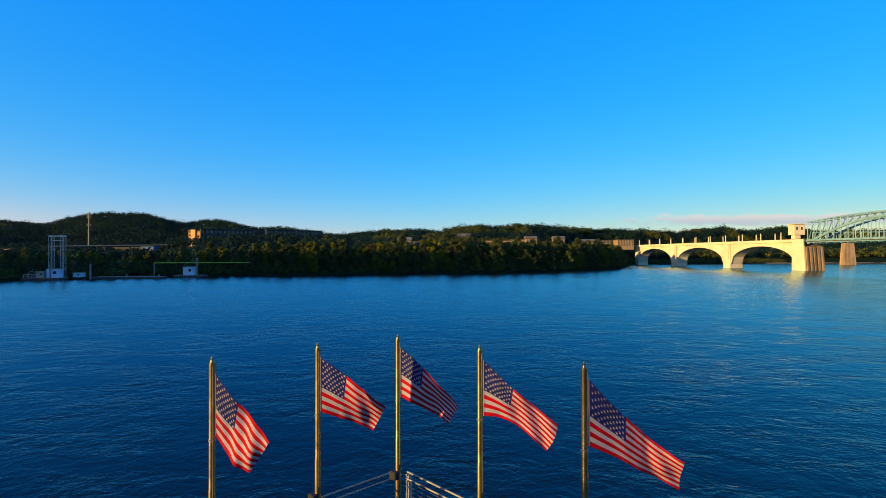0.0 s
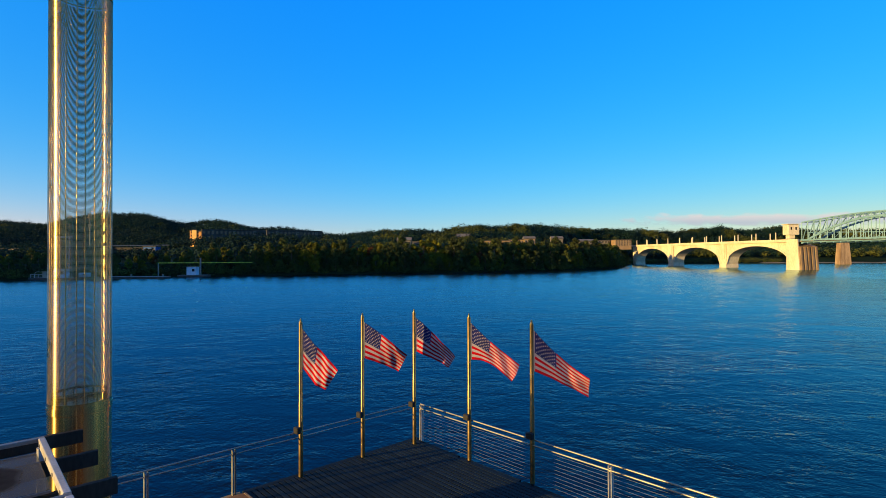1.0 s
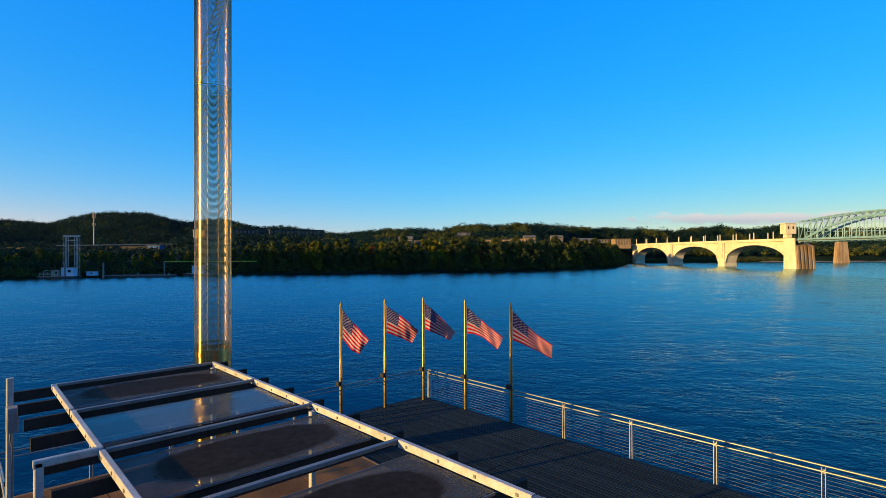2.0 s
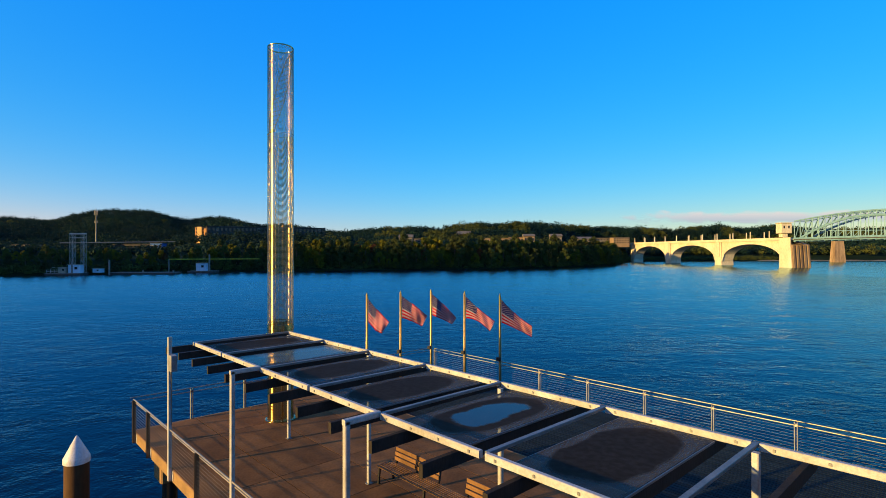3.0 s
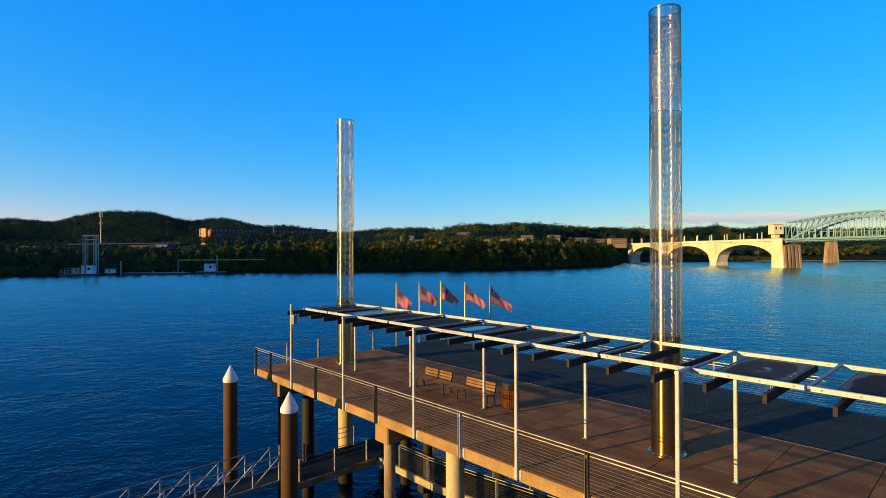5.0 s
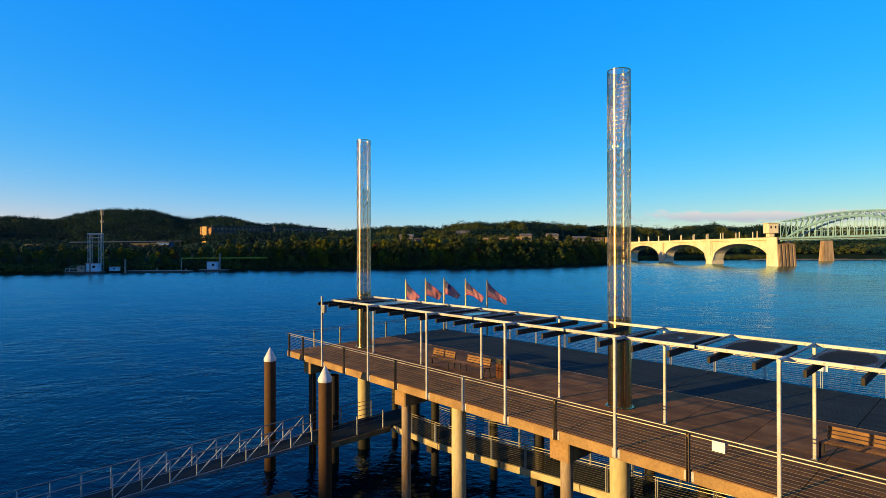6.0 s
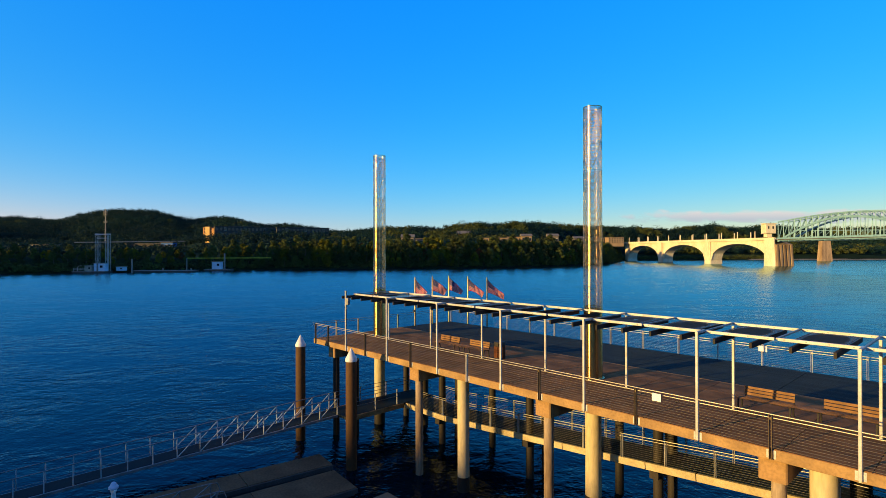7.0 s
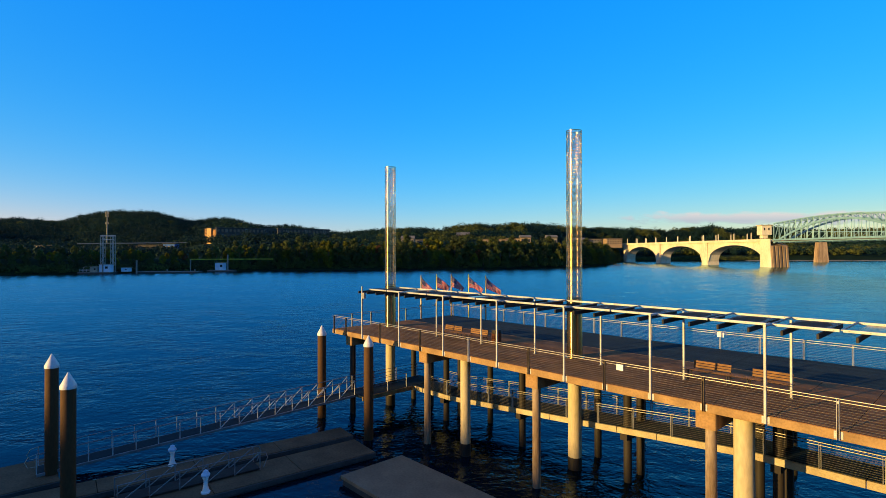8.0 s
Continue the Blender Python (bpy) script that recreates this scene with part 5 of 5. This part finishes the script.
def slabwise(b, prof, y0, y1, m=0):
    """Extrudes an outline (along, height) across the bridge."""
    n = len(prof)
    vs = [axis(s) + BN * y + Vector((0, 0, z)) for y in (y0, y1) for s, z in prof]
    b.add(vs, [tuple(range(n)), tuple(range(2 * n - 1, n - 1, -1))] + [(i, n + i, n + (i + 1) % n, (i + 1) % n) for i in range(n)], m)
    return b


piers = [(-13, 9.0), (63.6, 8.0), (140, 8.0), (212, 6.0)]
for (p0, w0), (p1, _) in zip(piers, piers[1:]):
    a, b2 = p0 + w0, p1
    rise0, crown = -3.5, 11.6
    arc = [(a + (b2 - a) * i / 24, rise0 + (crown - rise0) * math.sqrt(max(0, 1 - (2 * i / 24 - 1) ** 2)) ** 0.9) for i in range(25)]
    bb = Build()
    # spandrel walls as strips above the arch, then the vault
    for y in (0.0, BW):
        for i in range(24):
            (s0, z0), (s1, z1) = arc[i], arc[i + 1]
            vs = [axis(s0) + BN * y + Vector((0, 0, z0)), axis(s1) + BN * y + Vector((0, 0, z1)), axis(s1) + BN * y + Vector((0, 0, DECK_Z)), axis(s0) + BN * y + Vector((0, 0, DECK_Z))]
            bb.add(vs, [(0, 1, 2, 3)])
    for i in range(24):
        (s0, z0), (s1, z1) = arc[i], arc[i + 1]
        vs = [axis(s0) + Vector((0, 0, z0)), axis(s1) + Vector((0, 0, z1)), axis(s1) + BN * BW + Vector((0, 0, z1)), axis(s0) + BN * BW + Vector((0, 0, z0))]
        bb.add(vs, [(0, 1, 2, 3)], 0, True)
    part("arch_span", bb, BRIDGE, arched)
    ring = Build()
    for i in range(24):
        (s0, z0), (s1, z1) = arc[i], arc[i + 1]
        ring.bar(axis(s0) - BN * 0.15 + Vector((0, 0, z0 + 0.7)), axis(s1) - BN * 0.15 + Vector((0, 0, z1 + 0.7)), 0.5, 1.3)
    part("arch_ring", ring, BRIDGE, arched)
for p, w in piers[1:]:
    bb = Build()
    slabwise(bb, [(p - 0.8, -10), (p + w + 0.8, -10), (p + w + 0.2, -3.5), (p + w - 0.3, DECK_Z), (p + 0.3, DECK_Z), (p - 0.2, -3.5)], -0.7, BW + 0.7)
    pr = part("pier", bb, BRIDGE, arched)
    part("pilaster", slabwise(Build(), [(p + w * 0.2, 1.5), (p + w * 0.8, 1.5), (p + w * 0.8, DECK_Z + 1.0), (p + w * 0.2, DECK_Z + 1.0)], -1.3, -0.5), BRIDGE, pr)
part("deck_slab", slabwise(Build(), [(-13, DECK_Z - 0.5), (226, DECK_Z - 0.5), (226, DECK_Z + 0.5), (-13, DECK_Z + 0.5)], -1.6, BW + 1.6), BRIDGE, arched)
for y in (-1.5, BW + 1.5):
    part("parapet", slabwise(Build(), [(-13, DECK_Z + 0.5), (226, DECK_Z + 0.5), (226, DECK_Z + 1.6), (-13, DECK_Z + 1.6)], y - 0.25, y + 0.25), BRIDGE, arched)
for i in range(11):
    for y in (-1.2, BW + 1.2):
        p = axis(8 + 20 * i) + BN * y + Vector((0, 0, DECK_Z + 1.5))
        part("lamp_post", Build().tube([p, p + Vector((0, 0, 4.2)), p + Vector((0, 0, 5.6))], [0.45, 0.4, 0.32], 8), BRIDGE, arched)
# bascule pier and its house
big = thing("bascule_pier", "massive stained concrete bascule pier with a cream side", "bridge pier")
bb = Build()
slabwise(bb, [(-16, -10), (-3.2, -10), (-4.2, DECK_Z - 0.5), (-14.5, DECK_Z - 4)], -2.4, BW + 2.4)
part("pier_body", bb, STONE, big)
part("cream_flank", slabwise(Build(), [(-15.2, -8), (-3.4, -8), (-4.0, DECK_Z + 1.5), (-13.6, DECK_Z + 1.5)], -3.0, -2.2), BRIDGE, big)
for i in range(5):
    y = -1 + i * (BW + 2) / 4
    part("buttress", slabwise(Build(), [(-16.5, -10), (-15, -10), (-14.2, DECK_Z - 4.4), (-14.9, DECK_Z - 4.4)], y - 0.8, y + 0.8), STONE, big)
house = thing("operator_house", "cream bridge operator's house beside the truss span", "house", tuple(axis(-6) - BN * 1.0 + Vector((0, 0, DECK_Z + 5))), TURN)
part("wall", Build().box((0, 0, 3.6), (8.8, 6.5, 7.6), 0.1), BRIDGE, house)
part("corbel", Build().box((-0.5, 0, -1.5), (5, 4, 3.0), 0.2), BRIDGE, house)
part("roof", Build().box((0, 0, 7.6), (9.4, 7.1, 0.5), 0.1), BRIDGE, house)
for dx in (-1.9, 1.6):
    part("window", Build().box((dx, -3.27, 4.4), (1.1, 0.1, 2.0), 0.05), GLASS_DARK, house)

# truss span
truss = thing("truss_span", "teal painted steel bascule truss span with an arched lower chord", "bridge span")
HALF = 57.0


def upper(u):
    return DECK_Z + 13.5 + 3.6 * math.sin(math.pi / 2 * min(1, u))


def lower(u):
    return DECK_Z - 1.5 + 15.8 * math.sin(math.pi / 2 * min(1, u)) ** 0.95


NP = 11
for y in (0.5, BW - 0.5):
    pts = []
    for i in range(2 * NP + 1):
        s = -14 - HALF * 2 * i / (2 * NP)
        u = i / NP if i <= NP else (2 * NP - i) / NP
        base = axis(s) + BN * y
        pts.append((base + Vector((0, 0, upper(u))), base + Vector((0, 0, lower(u))), base + Vector((0, 0, DECK_Z - 0.6))))
    for i in range(2 * NP):
        (t0, l0, d0), (t1, l1, d1) = pts[i], pts[i + 1]
        part("top_chord", Build().bar(t0, t1, 0.8, 0.9), TEAL, truss)
        part("arch_chord", Build().bar(l0, l1, 0.9, 1.4), TEAL, truss)
        if (t0 - l0).length > 2.5:
            a, b2 = (l0, t1) if i < NP else (t0, l1)
            part("diagonal", Build().bar(a, b2, 0.45, 0.45), TEAL, truss)
        part("bottom_chord", Build().bar(d0, d1, 0.7, 1.0), TEAL, truss)
    for t0, l0, d0 in pts:
        part("upright", Build().bar(d0, t0, 0.45, 0.45), TEAL, truss)
for i in range(2 * NP + 1):
    s = -14 - HALF * i / NP
    u = i / NP if i <= NP else (2 * NP - i) / NP
    part("floor_beam", Build().bar(axis(s) + Vector((0, 0, DECK_Z - 1.2)), axis(s) + BN * BW + Vector((0, 0, DECK_Z - 1.2)), 0.5, 1.2), TEAL, truss)
    part("sway_beam", Build().bar(axis(s) + BN * 0.5 + Vector((0, 0, upper(u))), axis(s) + BN * (BW - 0.5) + Vector((0, 0, upper(u))), 0.4, 0.4), TEAL, truss)
part("roadway", slabwise(Build(), [(-14, DECK_Z - 0.5), (-14 - 2 * HALF, DECK_Z - 0.5), (-14 - 2 * HALF, DECK_Z), (-14, DECK_Z)], 0, BW), WALL_GREY, truss)
for y in (-0.6, BW + 0.6):
    part("side_rail", slabwise(Build(), [(-14, DECK_Z + 0.2), (-14 - 2 * HALF, DECK_Z + 0.2), (-14 - 2 * HALF, DECK_Z + 1.3), (-14, DECK_Z + 1.3)], y - 0.1, y + 0.1), TEAL, truss)

# bridge beyond, with a stone pier
beyond = thing("far_bridge", "farther teal truss bridge on a tall stone pier", "bridge")
part("pier", Build().add([(-6.5, -4, -8), (6.5, -4, -8), (6.5, 4, -8), (-6.5, 4, -8), (-4.6, -3, 19.5), (4.6, -3, 19.5), (4.6, 3, 19.5), (-4.6, 3, 19.5)], [(0, 1, 5, 4), (1, 2, 6, 5), (2, 3, 7, 6), (3, 0, 4, 7), (4, 5, 6, 7), (3, 2, 1, 0)]), STONE, beyond).matrix_world = Matrix.Translation(V(431.6, 560, -2.5)) @ pose(0, 0, 0, 0, 0, TURN)
fb0, fb1 = V(429.5, 610, 21.3), V(566.8, 520, 19.0)
part("bottom_chord", Build().bar(fb0, fb1, 6, 1.6), TEAL, beyond)
part("top_chord", Build().bar(fb0 + Vector((0, 0, 9)), fb1 + Vector((0, 0, 9)), 0.8, 0.8), TEAL, beyond)
for i in range(22):
    p, q = fb0.lerp(fb1, i / 22), fb0.lerp(fb1, (i + 1) / 22)
    part("upright", Build().bar(p, p + Vector((0, 0, 9)), 0.5, 0.5), TEAL, beyond)
    part("diagonal", Build().bar(p, q + Vector((0, 0, 9)), 0.4, 0.4), TEAL, beyond)

# low evening cloud bank far behind the bridge
def cloud_mat():
    m = bpy.data.materials.new("mauve_cloud")
    m.use_nodes = True
    n, l = m.node_tree.nodes, m.node_tree.links
    n.remove(n["Principled BSDF"])
    tc, sep = n.new("ShaderNodeTexCoord"), n.new("ShaderNodeSeparateXYZ")
    l.new(tc.outputs["UV"], sep.inputs[0])
    mp = n.new("ShaderNodeMapping")
    mp.inputs["Scale"].default_value = (14, 1.6, 1)
    l.new(tc.outputs["UV"], mp.inputs[0])
    ns = n.new("ShaderNodeTexNoise")
    ns.inputs["Scale"].default_value, ns.inputs["Detail"].default_value = 1.0, 7
    l.new(mp.outputs[0], ns.inputs["Vector"])

    def node(op, a, b):
        k = n.new("ShaderNodeMath"); k.operation = op
        for i, v in enumerate((a, b)):
            if isinstance(v, (int, float)):
                k.inputs[i].default_value = v
            else:
                l.new(v, k.inputs[i])
        return k.outputs[0]

    def bell(v):
        return node("MULTIPLY", node("MULTIPLY", v, node("SUBTRACT", 1.0, v)), 4.0)

    dens = node("ADD", node("MULTIPLY", node("MULTIPLY", bell(sep.outputs[1]), node("POWER", bell(sep.outputs[0]), 0.5)), 0.75), node("MULTIPLY", node("SUBTRACT", ns.outputs[0], 0.5), 1.3))
    mr = n.new("ShaderNodeMapRange")
    mr.inputs[1].default_value, mr.inputs[2].default_value, mr.inputs[4].default_value = 0.34, 0.66, 0.8
    l.new(dens, mr.inputs[0])
    # sunlit warm top is painted by this ramp; the cloud glows by itself
    col = n.new("ShaderNodeValToRGB")
    col.color_ramp.elements[0].color, col.color_ramp.elements[1].color = (0.36, 0.37, 0.43, 1), (0.56, 0.48, 0.47, 1)
    col.color_ramp.elements[0].position, col.color_ramp.elements[1].position = 0.35, 0.75
    l.new(sep.outputs[1], col.inputs[0])
    em, tr, mx = n.new("ShaderNodeEmission"), n.new("ShaderNodeBsdfTransparent"), n.new("ShaderNodeMixShader")
    em.inputs["Strength"].default_value = 0.72
    l.new(col.outputs[0], em.inputs["Color"])
    l.new(mr.outputs[0], mx.inputs[0])
    l.new(tr.outputs[0], mx.inputs[1]); l.new(em.outputs[0], mx.inputs[2])
    l.new(mx.outputs[0], n["Material Output"].inputs["Surface"])
    return m


cv, cf = [], []
for i in range(25):
    b = 0.30 + 0.75 * i / 24
    dd = 4300 + 120 * math.sin(i)
    for z in (5.65 + 0.048 * dd, 5.65 + 0.082 * dd):
        cv.append(V(b * dd, dd, z))
for i in range(24):
    cf.append((i * 2, i * 2 + 2, i * 2 + 3, i * 2 + 1))
cloud_me = Build().add(cv, cf, 0, True).mesh("cloud_bank", cloud_mat())
uv = cloud_me.uv_layers.new(name="UVMap")
for lp in cloud_me.loops:
    uv.data[lp.index].uv = ((lp.vertex_index // 2) / 24, lp.vertex_index % 2)
tagged(new("backdrop", cloud_me), "thin mauve evening cloud bank low in the sky", "cloud", kind="structure")

# ---- paving and boards of the pier ----
pw, rows_y = BAY, 4
pd = (EDGE - 0.09) / rows_y
pave_mesh = Build().box((0, 0, -0.045), (pw - 0.020, pd - 0.020, 0.09), 0.015).mesh("paving_slab", CONCRETE)
for i in range(22):
    for j in range(rows_y):
        ob = part("paving_slab", pave_mesh, None, deck)
        ob.location = (-0.4 + pw * (i + 0.5) + 0.17, 0.09 + pd * (j + 0.5), 0.0)
for i in range(11):
    part("edge_strip", Build().bar((-0.2 + 2 * BAY * i + 0.01, EDGE, -0.02), (-0.2 + 2 * BAY * (i + 1) - 0.01, EDGE, -0.02), 0.06, 0.05, 0.12), FASCIA, deck)
bd = 0.142
bl = BAY * 3
# added dark sheet stands in for the shaded space below the grating
part("grating_tray", Build().box((LEN / 2, (EDGE + WIDE) / 2, -0.0845), (LEN - 0.4, WIDE - EDGE - 0.2, 0.006), 0.1), BOARD, deck)
board_mesh = Build().bar((-bl / 2 + 0.012, 0, -0.045), (bl / 2 - 0.012, 0, -0.045), 0.116, 0.06, 0.12).mesh("grating_bar", BOARD)
rest = Build()
nb = int((WIDE - 0.09 - EDGE) / bd)
for i in range(8):
    for j in range(nb):
        cx, cy = -0.22 + bl * (i + 0.5), EDGE + 0.01 + bd * (j + 0.5)
        if cx - bl / 2 > LEN - 1:
            continue
        if i * nb + j < 300:
            ob = part("grating_bar", board_mesh, None, deck)
            ob.location = (cx, cy, 0.0)
        else:
            rest.bar((cx - bl / 2 + 0.012, cy, -0.045), (cx + bl / 2 - 0.012, cy, -0.045), 0.116, 0.06, 0.12)
if rest.v:
    tagged(part("grating_bar", rest, BOARD, deck), kind="stuff")
cross = Build()
x = 0.0
while x < LEN - 0.6:
    cross.bar((x, EDGE + 0.02, -0.05), (x, WIDE - 0.1, -0.05), 0.045, 0.055, 0.12)
    x += BAY / 8
tagged(part("cross_bar", cross, BOARD, deck), kind="stuff")
